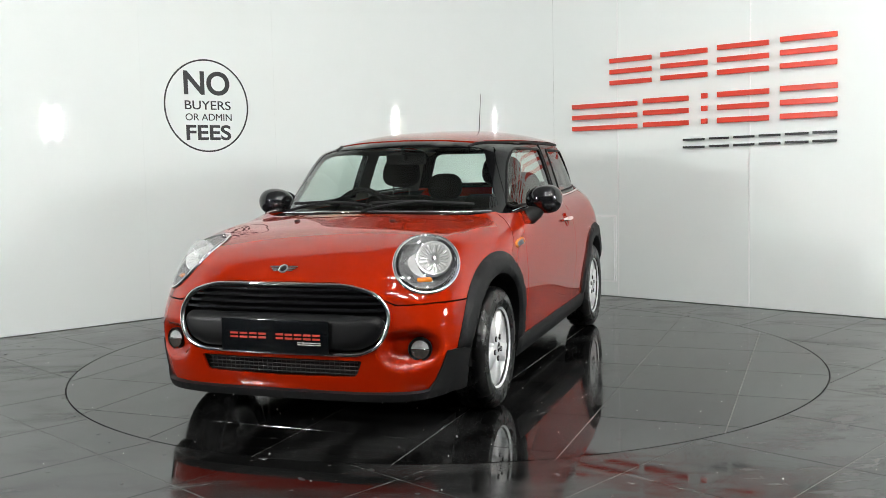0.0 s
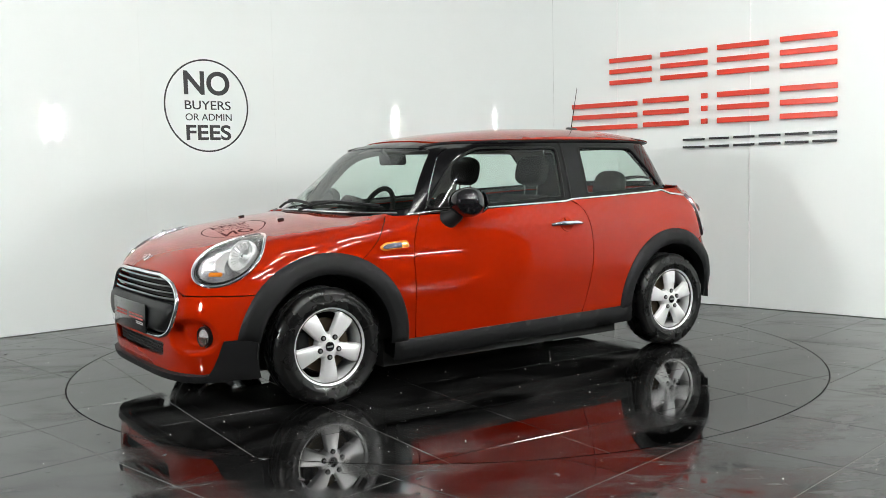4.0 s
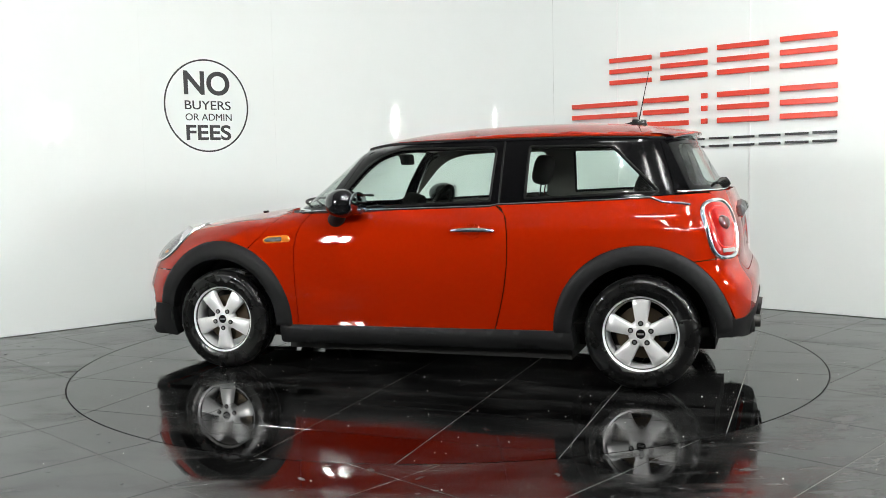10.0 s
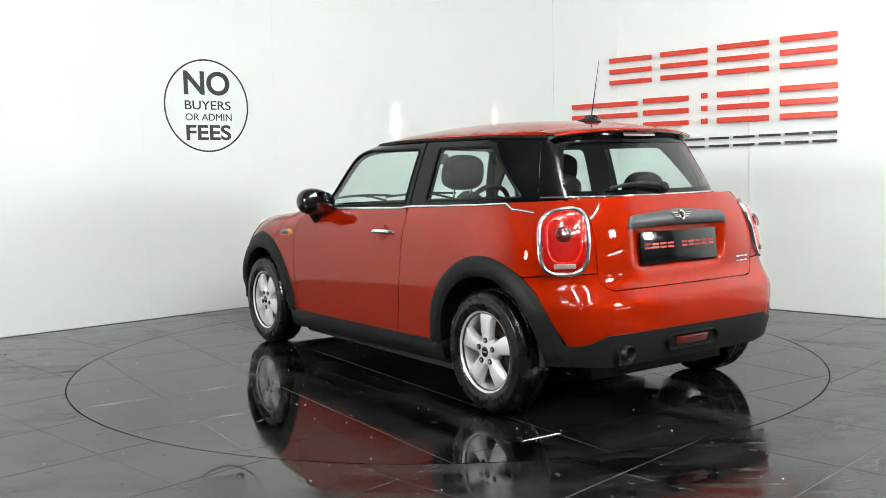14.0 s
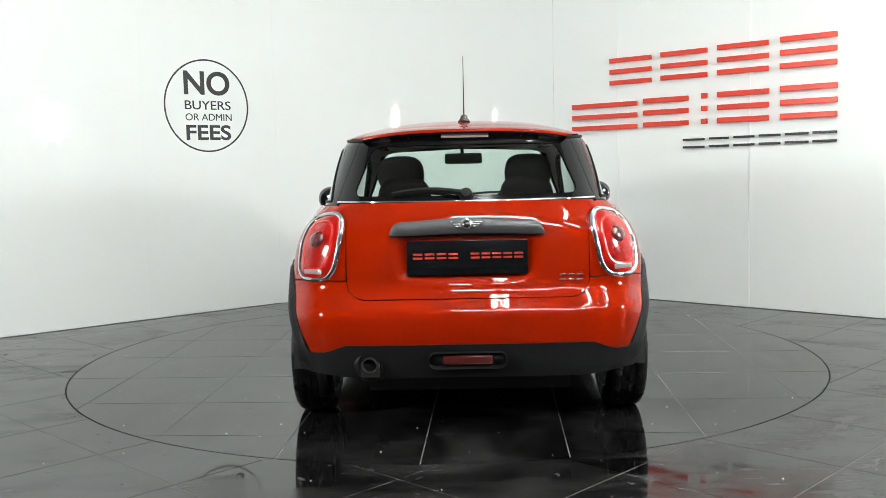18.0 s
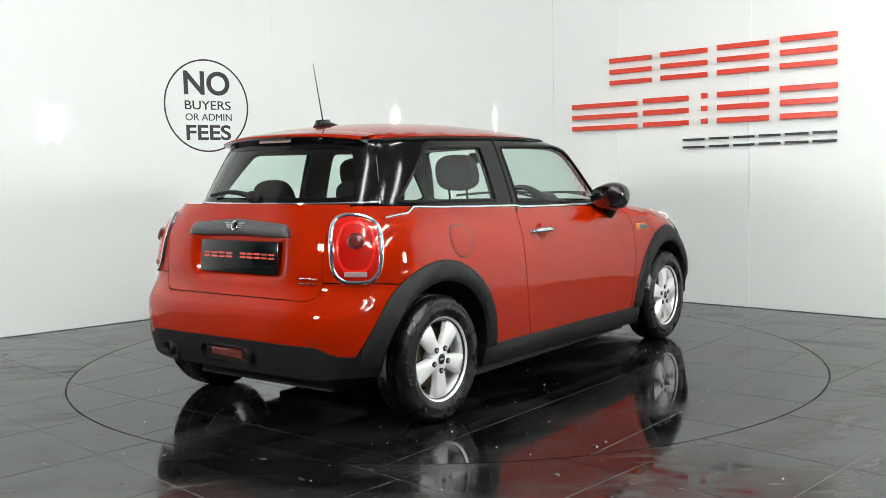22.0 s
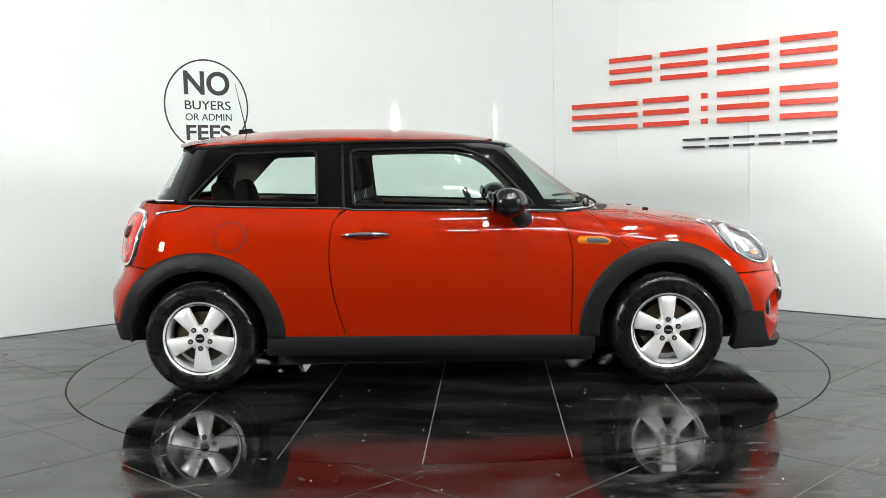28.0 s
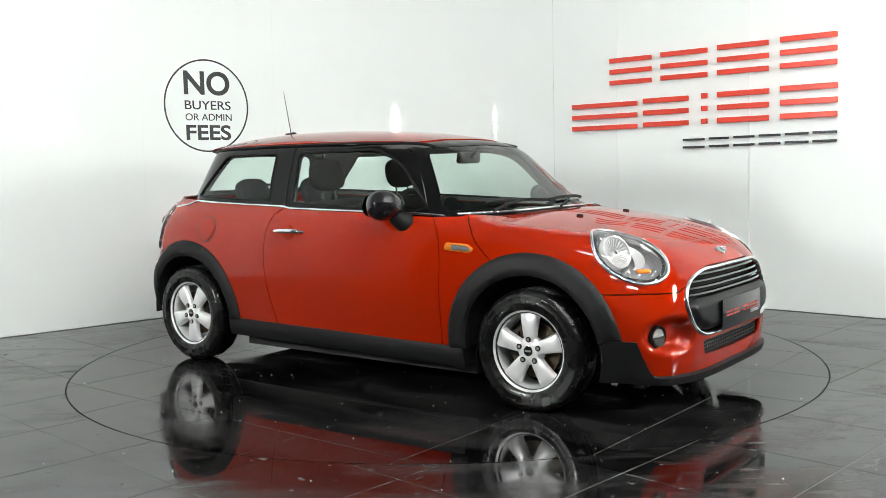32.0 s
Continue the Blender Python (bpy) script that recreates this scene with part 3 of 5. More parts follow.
# ---------------------------------------------------------------- the car: materials
M_PAINT = material("red_car_paint", (0.265, 0.0105, 0.0005), 0.45, metal=0.06, coat=1.0, vary=0.015, scale=40.0, spec=0.0)
M_CLAD = material("grained_black_plastic", (0.0062, 0.0064, 0.0068), 0.55, bump=0.0003, bump_scale=700.0, vary=0.08, spec=0.2)
M_BAR = material("satin_black_plastic", (0.0045, 0.0046, 0.005), 0.42, bump=0.0002, bump_scale=700.0, vary=0.05, spec=0.18)
M_GLOSSBLACK = material("gloss_black", (0.006, 0.006, 0.007), 0.06, coat=0.5)
M_PILLAR = material("black_pillar_film", (0.003, 0.003, 0.0034), 0.10, spec=0.20)
M_CHROME = material("chrome", (0.82, 0.83, 0.84), 0.07, metal=1.0)
M_ALLOY = material("silver_alloy", (0.80, 0.80, 0.805), 0.30, metal=0.45, vary=0.02, scale=20.0)
M_SEAL = material("dull_black_rubber", (0.004, 0.004, 0.004), 0.5, spec=0.15)
M_MIRROR = material("mirror_glass", (0.25, 0.26, 0.28), 0.03, metal=1.0)
M_TYRE = material("tyre_rubber", (0.0042, 0.0042, 0.0042), 0.26, vary=0.35, scale=12.0, rough_vary=0.20, bump=0.0005, bump_scale=90.0, spec=0.35)
M_CABIN = material("dark_cabin_trim", (0.009, 0.0086, 0.0082), 0.75, vary=0.2, spec=0.12)
M_LINER = material("pale_headlining", (0.19, 0.172, 0.145), 0.9, vary=0.08)
M_LINING_DARK = material("grey_pillar_lining", (0.075, 0.070, 0.062), 0.8, vary=0.08)
M_SEAT = material("charcoal_seat_cloth", (0.009, 0.0078, 0.0072), 0.9, bump=0.0006, bump_scale=400.0, vary=0.25, spec=0.06)
M_DARKSTEEL = material("dark_steel", (0.06, 0.058, 0.055), 0.35, metal=0.8, vary=0.2)
M_STEEL = material("rusty_brake_steel", (0.085, 0.064, 0.042), 0.5, metal=0.8, vary=0.3, scale=20.0)
M_STEEL_GREY = material("grey_steel", (0.30, 0.30, 0.30), 0.4, metal=0.9)
M_AMBER = material("amber_lens", (0.60, 0.17, 0.012), 0.12, coat=0.6)
M_RED_LENS = material("red_lens", (0.34, 0.006, 0.003), 0.10, coat=1.0)
M_PLATE = material("dark_plate", (0.004, 0.0048, 0.0056), 0.10, coat=0.15, vary=0.2, spec=0.35)
M_PLATE_RED = material("plate_red_print", (0.42, 0.035, 0.02), 0.35)
M_PLATE_GREY = material("plate_grey_print", (0.45, 0.45, 0.45), 0.35)
M_LAMP_GREY = material("grey_lamp_housing", (0.46, 0.46, 0.47), 0.20, metal=0.75, vary=0.05)
M_LAMP_BOWL = material("lamp_bowl", (0.80, 0.80, 0.80), 0.16, metal=0.55)


def glass_material(name, tint, mix):
    """A thin pane: mirror-like gloss over a clear tinted sheet."""
    m = bpy.data.materials.new(name)
    m.use_nodes = True
    nt = m.node_tree
    out = nt.nodes["Material Output"]
    nt.nodes.remove(nt.nodes["Principled BSDF"])
    tr = nt.nodes.new("ShaderNodeBsdfTransparent")
    tr.inputs[0].default_value = (*tint, 1)
    gl = nt.nodes.new("ShaderNodeBsdfGlossy")
    gl.inputs["Roughness"].default_value = 0.015
    lw = nt.nodes.new("ShaderNodeLayerWeight")
    lw.inputs["Blend"].default_value = 0.5
    pw = nt.nodes.new("ShaderNodeMath")
    pw.operation = "POWER"
    pw.inputs[1].default_value = 4.0
    ma = nt.nodes.new("ShaderNodeMath")
    ma.operation = "MULTIPLY_ADD"
    ma.inputs[1].default_value = 1.0 - mix
    ma.inputs[2].default_value = mix
    mx = nt.nodes.new("ShaderNodeMixShader")
    nt.links.new(lw.outputs["Facing"], pw.inputs[0])
    nt.links.new(pw.outputs[0], ma.inputs[0])
    nt.links.new(ma.outputs[0], mx.inputs[0])
    nt.links.new(tr.outputs[0], mx.inputs[1])
    nt.links.new(gl.outputs[0], mx.inputs[2])
    nt.links.new(mx.outputs[0], out.inputs["Surface"])
    return m


M_GLASS = glass_material("tinted_window_glass", (0.84, 0.93, 0.89), 0.045)
M_LENS = glass_material("clear_lamp_lens", (0.97, 0.97, 0.97), 0.06)

CAR_AT = (-0.0577, -0.1299)
car = new("hatchback_car")
tagged(car, "red three-door hatchback with black wheel arches, standing on the turntable", "car")

# ---------------------------------------------------------------- the car: lines that panels share
AXLE_F, AXLE_R, HUB_Z = 1.2475, -1.2475, 0.297
ARCH_IN, ARCH_OUT = 0.365, 0.472
BELT = Spline((-1.75, 1.030), (-1.48, 1.016), (-1.10, 1.000), (-0.79, 0.986), (-0.45, 0.970), (-0.04, 0.952), (0.36, 0.937), (0.65, 0.930), (0.95, 0.93))


def arc(cx, r, a0, a1, n=24, cz=HUB_Z, squash=1.0):
    return [(cx + r * math.cos(radians(a0 + (a1 - a0) * k / n)), cz + squash * r * math.sin(radians(a0 + (a1 - a0) * k / n))) for k in range(n + 1)]


def belt_line(x0, x1, n=16, drop=0.0):
    return [(x, float(BELT(x)) - drop) for x in np.linspace(x0, x1, n)]


def both(ob):
    return ob, mirrored(ob)


G = 0.0028
SILL_Z = 0.292
DOOR_REAR = Spline((0.29, -0.462), (0.40, -0.494), (0.525, -0.523), (0.736, -0.541), (0.826, -0.535), (0.945, -0.495), (0.982, -0.455))
DOOR_FRONT = Spline((0.27, 0.733), (0.56, 0.739), (0.77, 0.735), (0.86, 0.709), (0.935, 0.650))
FEND = Spline((0.66, 1.13), (0.719, 1.058), (0.811, 0.953), (0.887, 0.887), (0.940, 0.822))
SEAM_Z = 0.587

# door
zs = np.linspace(SILL_Z, 0.975, 14)
rear_edge = [(float(DOOR_REAR(z)) + G, z) for z in zs if z < BELT(DOOR_REAR(z)) - 0.004]
front_edge = [(float(DOOR_FRONT(z)) - G, z) for z in np.linspace(SILL_Z - 0.012, 0.925, 12)]
door_outline = rear_edge + belt_line(-0.445, 0.645, 16, 0.002) + front_edge[::-1]

door, door_r = both(panel("door", car, M_PAINT, lower_body, LEFT, rounded(door_outline, 0, 0.03)))

# scuttle wing between door and bonnet, ahead of the door
wing = [(float(DOOR_FRONT(z)) + G, z) for z in np.linspace(SILL_Z - 0.02, 0.927, 12)] + [(0.70, 0.929), (0.80, 0.930)] + \
       [(float(FEND(z)) - G, z) for z in np.linspace(0.938, 0.72, 8)] + \
       [q for q in arc(AXLE_F, ARCH_OUT - 0.01, 114, 183, 16)]
both(panel("front_wing", car, M_PAINT, lower_body, LEFT, rounded(wing, 0, 0.03)))

# rear quarter
quarter = belt_line(-1.56, -0.462, 20, 0.002)
quarter += [(float(DOOR_REAR(z)) - G, z) for z in np.linspace(0.955, SILL_Z, 14)]
quarter += [q for q in arc(AXLE_R, ARCH_OUT - 0.01, 0, 122, 24)]
quarter += [(-1.515, 0.677), (-1.60, 0.687)]


def split_y(z):
    """Where side and rear of the body meet behind the rear wheel."""
    return float(SIDE(z)) * (0.88 - 0.10 * max(0.0, (z - 0.80) / 0.2))


quarter += [(float(REAR.lift(lower_body, [(split_y(z), z)])[0][0]), z) for z in np.linspace(0.692, 1.005, 12)]
both(panel("rear_quarter", car, M_PAINT, lower_body, LEFT, rounded(quarter, 0, 0.03)))

# bonnet, wrapping from wing to wing
ALL = Chart("round", (1.15, 0, 0.45))


def on_side(pts):
    return [tuple(v) for v in LEFT.lift(lower_body, pts)]


def on_front(pts):
    return [tuple(v) for v in FRONT.lift(lower_body, pts)]


def on_top(pts):
    return [tuple(v) for v in TOP.lift(lower_body, pts)]


def flip_y(pts):
    return [(x, -y, z) for x, y, z in pts]


COWL = Spline((-0.70, 0.80), (-0.60, 0.905), (-0.40, 0.985), (0.0, 1.03), (0.40, 0.985), (0.60, 0.905), (0.70, 0.80))
half = on_top([(float(COWL(y)), y) for y in np.linspace(0, 0.69, 14)])
half += on_side([(float(FEND(z)) + G, z) for z in np.linspace(0.932, 0.72, 8)])
half += on_side(arc(AXLE_F, ARCH_OUT - 0.01, 113, 42, 18))
seam_side = on_side([(x, SEAM_Z + G) for x in np.linspace(1.60, 1.74, 5)])
seam_front = on_front([(y, SEAM_Z + G + 0.098 * min(1.0, max(0.0, (0.54 - y) / 0.26)) ** 0.8) for y in np.linspace(0.66, 0.0, 26)])
half += seam_side + [p for p in seam_front if p[1] < seam_side[-1][1]]
bonnet_edge = half + flip_y(half[1:-1])[::-1]
flat_edge = ALL.flat(bonnet_edge)


def stick(form, pts, turns=8):
    """Draws points on to the nearest place of the surface."""
    q = np.asarray(pts, float)
    for _ in range(turns):
        e = 1e-3
        g = np.stack([(form(*(q + d).T) - form(*(q - d).T)) / (2 * e) for d in np.eye(3) * e], 1)
        q = q - g * (form(*q.T) / np.maximum((g * g).sum(1), 1e-6))[:, None]
    return q


def patch_outline(form, centre, ru, rv, n=48, power=2.0, lean=0.0):
    """A rounded outline that lies on the surface round a centre: ru across, rv up the slope."""
    c = stick(form, [centre])
    nm = gradient(form, c)[0]
    u = np.cross((0, 0, 1.0), nm)
    u /= np.linalg.norm(u)
    v = np.cross(nm, u)
    a = np.linspace(0, 2 * np.pi, n, endpoint=False) + 0.001
    cu, sv = np.cos(a), np.sin(a)
    k = (np.abs(cu) ** power + np.abs(sv) ** power) ** (-1 / power)
    uu, vv = ru * k * cu, rv * k * sv
    uu, vv = uu * np.cos(lean) - vv * np.sin(lean), uu * np.sin(lean) + vv * np.cos(lean)
    return stick(form, c[0] + uu[:, None] * u + vv[:, None] * v), c[0], nm, u, v


_, LAMP_C, LAMP_N, LAMP_U, LAMP_V = patch_outline(lower_body, (1.650, 0.601, 0.741), 0.15, 0.18)
LAMP_AXIS = np.array((0.939, 0.328, 0.105))
across = np.cross((0, 0, 1.0), LAMP_AXIS)
across /= np.linalg.norm(across)
upward = np.cross(LAMP_AXIS, across)
turn = np.linspace(0, 2 * np.pi, 48, endpoint=False) + 0.001
oval = np.array((1.20, 0.446, 0.697)) + 0.1445 * np.cos(turn)[:, None] * across + 0.132 * np.sin(turn)[:, None] * upward
LAMP_L = march(lower_body, oval, LAMP_AXIS[None, :])
LAMP_R = LAMP_L * np.array((1, -1, 1))
bonnet = panel("bonnet", car, M_PAINT, lower_body, ALL, rounded([tuple(p) for p in flat_edge], 0, 0.05),
               holes=[ALL.flat(LAMP_L), ALL.flat(LAMP_R)], spacing=0.05)

# front bumper
def z_of_seam(y):
    y = abs(y)
    return SEAM_Z + 0.098 * min(1.0, max(0.0, (0.54 - y) / 0.26)) ** 0.8



def lip_top(y):
    return 0.207 + 0.168 * max(0.0, (abs(y) - 0.655) / 0.080) ** 1.6


bside = on_side([(x, SEAM_Z - G) for x in np.linspace(1.60, 1.74, 5)])
bfront = on_front([(y, z_of_seam(y) - G) for y in np.linspace(0.66, 0.0, 40)])
btop = bside + [p for p in bfront if p[1] < bside[-1][1]]
barch = on_side(arc(AXLE_F, ARCH_OUT - 0.01, 40, 10, 10))
blow = on_front([(y, lip_top(y)) for y in np.linspace(0.0, 0.735, 32)])
half = btop[::-1] + barch + blow[::-1]
LOW = Chart("round", (1.15, 0, 0.42))
edge = half + flip_y(half[1:-1])[::-1]


def sym(pts):
    """Closes the right half (y >= 0) of an outline by its mirror image."""
    return pts + [(-p[0], *p[1:]) for p in pts[::-1] if p[0] > 1e-6]


GRILLE = rounded(sym([(0.0, 0.676), (0.34, 0.672, 0.06), (0.475, 0.632, 0.10), (0.532, 0.540, 0.10), (0.495, 0.420, 0.09), (0.40, 0.374, 0.05), (0.0, 0.372)]), 0, 0.03)
LOWER_GRILLE = rounded(sym([(0.0, 0.348), (0.405, 0.348, 0.015), (0.375, 0.276, 0.02), (0.0, 0.268)]), 0, 0.03)
grille_3d, lower_3d = FRONT.lift(lower_body, GRILLE), FRONT.lift(lower_body, LOWER_GRILLE)
FOG = (0.640, 0.390)


def bumper_dents(p, n, flat):
    """Hollows round the fog lamps."""
    y, z = np.abs(p[:, 1]), p[:, 2]
    inside_x = p[:, 0] > 1.6
    d = (np.abs((y - FOG[0] + 0.040) / 0.128) ** 2.6 + np.abs((z - FOG[1] - 0.006) / 0.088) ** 2.6) ** (1 / 2.6)
    t = np.clip((1.0 - d) / 0.45, 0, 1)
    return -0.066 * t * t * (3 - 2 * t) * inside_x


bumper = panel("front_bumper", car, M_PAINT, lower_body, LOW, rounded([tuple(p) for p in LOW.flat(edge)], 0, 0.04),
               holes=[LOW.flat(grille_3d), LOW.flat(lower_3d)], spacing=0.020, shape=bumper_dents)

# front lip
low = on_front([(y, 0.176) for y in np.linspace(0.0, 0.70, 22)])
half = [q for q in low if q[0] > 1.68] + on_side([(1.65, 0.178), (1.61, 0.178)]) + on_side(arc(AXLE_F, ARCH_IN + 0.002, -18, 9, 8)) + on_side([(1.66, 0.372)])
half += blow[::-1]
edge = half + flip_y(half[1:-1])[::-1]
DEEP = Chart("round", (1.15, 0, 0.60))


def lip_bulge(p, n, flat):
    """The lip's lower edge stands forward of the bumper."""
    return 0.020 * np.clip((0.25 - p[:, 2]) / 0.05, 0, 1) * np.clip((p[:, 0] - 1.72) / 0.14, 0, 1)


panel("front_lip", car, M_CLAD, lower_body, DEEP, rounded([tuple(q) for q in DEEP.flat(edge)], 0, 0.03), "grained black plastic lip", spacing=0.022, offset=0.007, skirt=0.05, shape=lip_bulge)

# rear bumper
RLOW = Chart("round", (-1.15, 0, 0.45))
rs = on_side([(x, 0.671 - 0.118 * (x + 1.515)) for x in np.linspace(-1.515, -1.62, 5)])


def gate_seam(y):
    """Height of the joint between tailgate and rear bumper."""
    t = min(1.0, max(0.0, (abs(y) - 0.440) / 0.098))
    return 0.604 + 0.081 * (1 - math.sqrt(max(0.0, 1 - t ** 2.6)))


rr = [tuple(v) for v in REAR.lift(lower_body, [(y, gate_seam(y)) for y in np.linspace(0.76, 0.0, 60)])]
ra = on_side(arc(AXLE_R, ARCH_OUT - 0.01, 127, 160, 12))


def rear_low(y):
    y = abs(y)
    return 0.412 if y < 0.55 else 0.412 - 0.038 * math.sin(min(1.0, (y - 0.55) / 0.12) * math.pi / 2)


rl = [tuple(v) for v in REAR.lift(lower_body, [(y, rear_low(y)) for y in np.linspace(0.0, 0.775, 24)])]
half = (rs + [p for p in rr if p[1] < rs[-1][1]])[::-1] + ra + [q for q in rl[::-1] if q[0] < ra[-1][0] - 0.01]
edge = half + flip_y(half[1:-1])[::-1]
panel("rear_bumper", car, M_PAINT, lower_body, RLOW, rounded([tuple(p) for p in RLOW.flat(edge)], 0, 0.04), spacing=0.04)

RDEEP = Chart("round", (-1.15, 0, 0.62))
top = [q for q in rl if q[0] < ra[-1][0] - 0.01]
side = on_side([(-1.64, 0.43)] + arc(AXLE_R, ARCH_IN + 0.002, 162.5, 182, 6))
low = [tuple(v) for v in REAR.lift(lower_body, [(y, 0.262 + 0.02 * min(1.0, max(0.0, (y - 0.5) / 0.2))) for y in np.linspace(0.75, 0.0, 20)])]
half = top + side + [q for q in low if q[0] < side[-1][0] - 0.01]
edge = half + flip_y(half[1:-1])[::-1]
panel("rear_valance", car, M_CLAD, lower_body, RDEEP, rounded([tuple(q) for q in RDEEP.flat(edge)], 0, 0.03), "grained black plastic lower bumper", spacing=0.03, offset=0.007, skirt=0.06)

# tailgate and the painted corners behind the rear lamps
gate = rounded(sym([(y, gate_seam(y) + 0.0045) for y in np.linspace(0.0, 0.531, 30)] + [(0.535, 0.70, 0.03), (0.535, 0.95), (0.585, 1.025, 0.02), (0.0, 1.030)]), 0, 0.03)


def gate_dent(p, n, flat):
    """The hollow that holds the number plate."""
    d = (np.abs(p[:, 1] / 0.335) ** 5 + np.abs((p[:, 2] - 0.80) / 0.125) ** 5) ** 0.2
    t = np.clip((1.0 - d) / 0.22, 0, 1)
    return -0.030 * t * t * (3 - 2 * t)


panel("tailgate", car, M_PAINT, lower_body, REAR, gate, spacing=0.024, shape=gate_dent)
corner_patch = rounded([(0.540, 0.690), (0.540, 0.95), (0.575, 1.012)] + [(split_y(z), z) for z in np.linspace(1.005, 0.692, 12)], 0, 0.03)
both(panel("rear_corner", car, M_PAINT, lower_body, REAR, corner_patch, spacing=0.02))

# arch claddings and sills
def arch_outline(cx, a0, a1, r_in, r_out):
    return rounded(arc(cx, r_out, a0, a1, 40) + arc(cx, r_in, a1, a0, 36), 0, 0.03)


both(panel("wheel_arch_trim", car, M_CLAD, lower_body, LEFT, arch_outline(AXLE_F, 9.5, 184, ARCH_IN, ARCH_OUT), "grained black plastic arch", offset=0.017, skirt=0.06, lip=0.02, spacing=0.022))
both(panel("wheel_arch_trim", car, M_CLAD, lower_body, LEFT, arch_outline(AXLE_R, -2, 180, ARCH_IN, ARCH_OUT - 0.012), "grained black plastic arch", offset=0.017, skirt=0.06, lip=0.02, spacing=0.022))
sill = [(-0.895, 0.195, 0.02), (-0.885, 0.300), (0.775, 0.280), (0.86, 0.275, 0.01), (0.86, 0.170, 0.02)]
both(panel("sill_trim", car, M_CLAD, lower_body, LEFT, rounded(sill, 0, 0.03), "grained black plastic sill", offset=0.014, skirt=0.10, lip=0.015))

# ---------------------------------------------------------------- greenhouse
PILLAR_Y = Spline((0.88, 0.700), (0.95, 0.684), (1.10, 0.627), (1.25, 0.561), (1.33, 0.520), (1.40, 0.47))
HATCH_Y = Spline((0.95, 0.640), (1.05, 0.600), (1.20, 0.545), (1.33, 0.495), (1.40, 0.47))
a_edge = [tuple(v) for v in FRONT.lift(greenhouse, [(float(PILLAR_Y(z)), z) for z in np.linspace(0.925, 1.325, 12)])]
d_edge = [tuple(v) for v in REAR.lift(greenhouse, [(float(HATCH_Y(z)), z) for z in np.linspace(1.315, 1.015, 10)])]
RAIL = Spline((-1.50, 1.310), (-1.05, 1.326), (-0.50, 1.330), (0.12, 1.326), (0.33, 1.318), (0.48, 1.285))
side_outline = [(x, float(BELT(x)) + 0.002) for x in np.linspace(d_edge[-1][0], a_edge[0][0], 24)]
side_outline += [(p[0], p[2]) for p in a_edge[1:-1]]
side_outline += [(x, float(RAIL(x))) for x in np.linspace(a_edge[-2][0] - 0.01, d_edge[0][0] + 0.005, 20)]
side_outline += [(p[0], p[2]) for p in d_edge[:-1]]
door_glass = rounded([(-0.415, 0.992, 0.01), (-0.437, 1.285, 0.04), (0.17, 1.288, 0.10), (0.33, 1.215, 0.10), (0.555, 0.972, 0.02), (0.50, 0.952, 0.01)], 0, 0.03)
rear_glass = rounded([(-0.612, 1.002, 0.015), (-0.622, 1.284, 0.02), (-1.075, 1.278, 0.035), (-1.325, 1.030, 0.02)], 0, 0.03)
both(panel("pillar_trim", car, M_PILLAR, greenhouse, LEFT, rounded(side_outline, 0, 0.03), "gloss black window pillars", holes=[door_glass, rear_glass], skirt=0.03))
for ol, nm in ((door_glass, "side_window"), (rear_glass, "rear_side_window")):
    for ob in both(panel(nm, car, M_GLASS, greenhouse, LEFT, ol, "tinted window glass", offset=-0.004, skirt=0)):
        ob.visible_shadow = True

screen = [(float(PILLAR_Y(z)) - 0.002, z) for z in np.linspace(0.925, 1.310, 12)] + [(0.25, 1.333), (0.0, 1.338)]
screen = screen + [(-y, z) for y, z in screen[:-1]][::-1]
screen = rounded([(y, z) for y, z in screen], 0, 0.03)
inner = rounded([(0.655, 0.955, 0.03), (0.505, 1.290, 0.05), (0.0, 1.308), (-0.505, 1.290, 0.05), (-0.655, 0.955, 0.03)], 0, 0.03)
panel("windscreen_frame", car, M_PILLAR, greenhouse, FRONT, screen, holes=[inner], skirt=0.01)
panel("windscreen", car, M_GLASS, greenhouse, FRONT, inner, "tinted windscreen glass", offset=-0.002, skirt=0).visible_shadow = False

hatch = [(float(HATCH_Y(z)) - 0.002, z) for z in np.linspace(1.020, 1.318, 10)] + [(0.25, 1.335), (0.0, 1.338)]
hatch = rounded(hatch + [(-y, z) for y, z in hatch[:-1]][::-1], 0, 0.03)
pane = rounded([(0.525, 1.055, 0.05), (0.43, 1.285, 0.05), (-0.43, 1.285, 0.05), (-0.525, 1.055, 0.05)], 0, 0.03)
panel("rear_screen_frame", car, M_PILLAR, greenhouse, REAR, hatch, holes=[pane], skirt=0.01)
panel("rear_screen", car, M_GLASS, greenhouse, REAR, pane, "tinted rear glass", offset=-0.002, skirt=0).visible_shadow = False

# roof skin
ROUND_ROOF = Chart("round", (-0.50, 0, 0.60))
front_roof = [tuple(v) for v in FRONT.lift(greenhouse, [(y, float(np.interp(y, [0, 0.25, 0.50], [1.343, 1.338, 1.318]))) for y in np.linspace(0, 0.485, 10)])]
side_roof = [tuple(v) for v in LEFT.lift(greenhouse, [(x, float(RAIL(x)) + 0.006) for x in np.linspace(front_roof[-1][0] - 0.01, -1.44, 24)])]
rear_roof = [tuple(v) for v in REAR.lift(greenhouse, [(y, float(np.interp(y, [0, 0.25, 0.50], [1.345, 1.340, 1.322]))) for y in np.linspace(0.48, 0, 10)])]
half = front_roof + side_roof + rear_roof
edge = half + flip_y(half[1:-1])[::-1]
panel("roof", car, M_PAINT, greenhouse, ROUND_ROOF, rounded([tuple(p) for p in ROUND_ROOF.flat(edge)], 0, 0.05), spacing=0.05, offset=0.004, skirt=0.014)


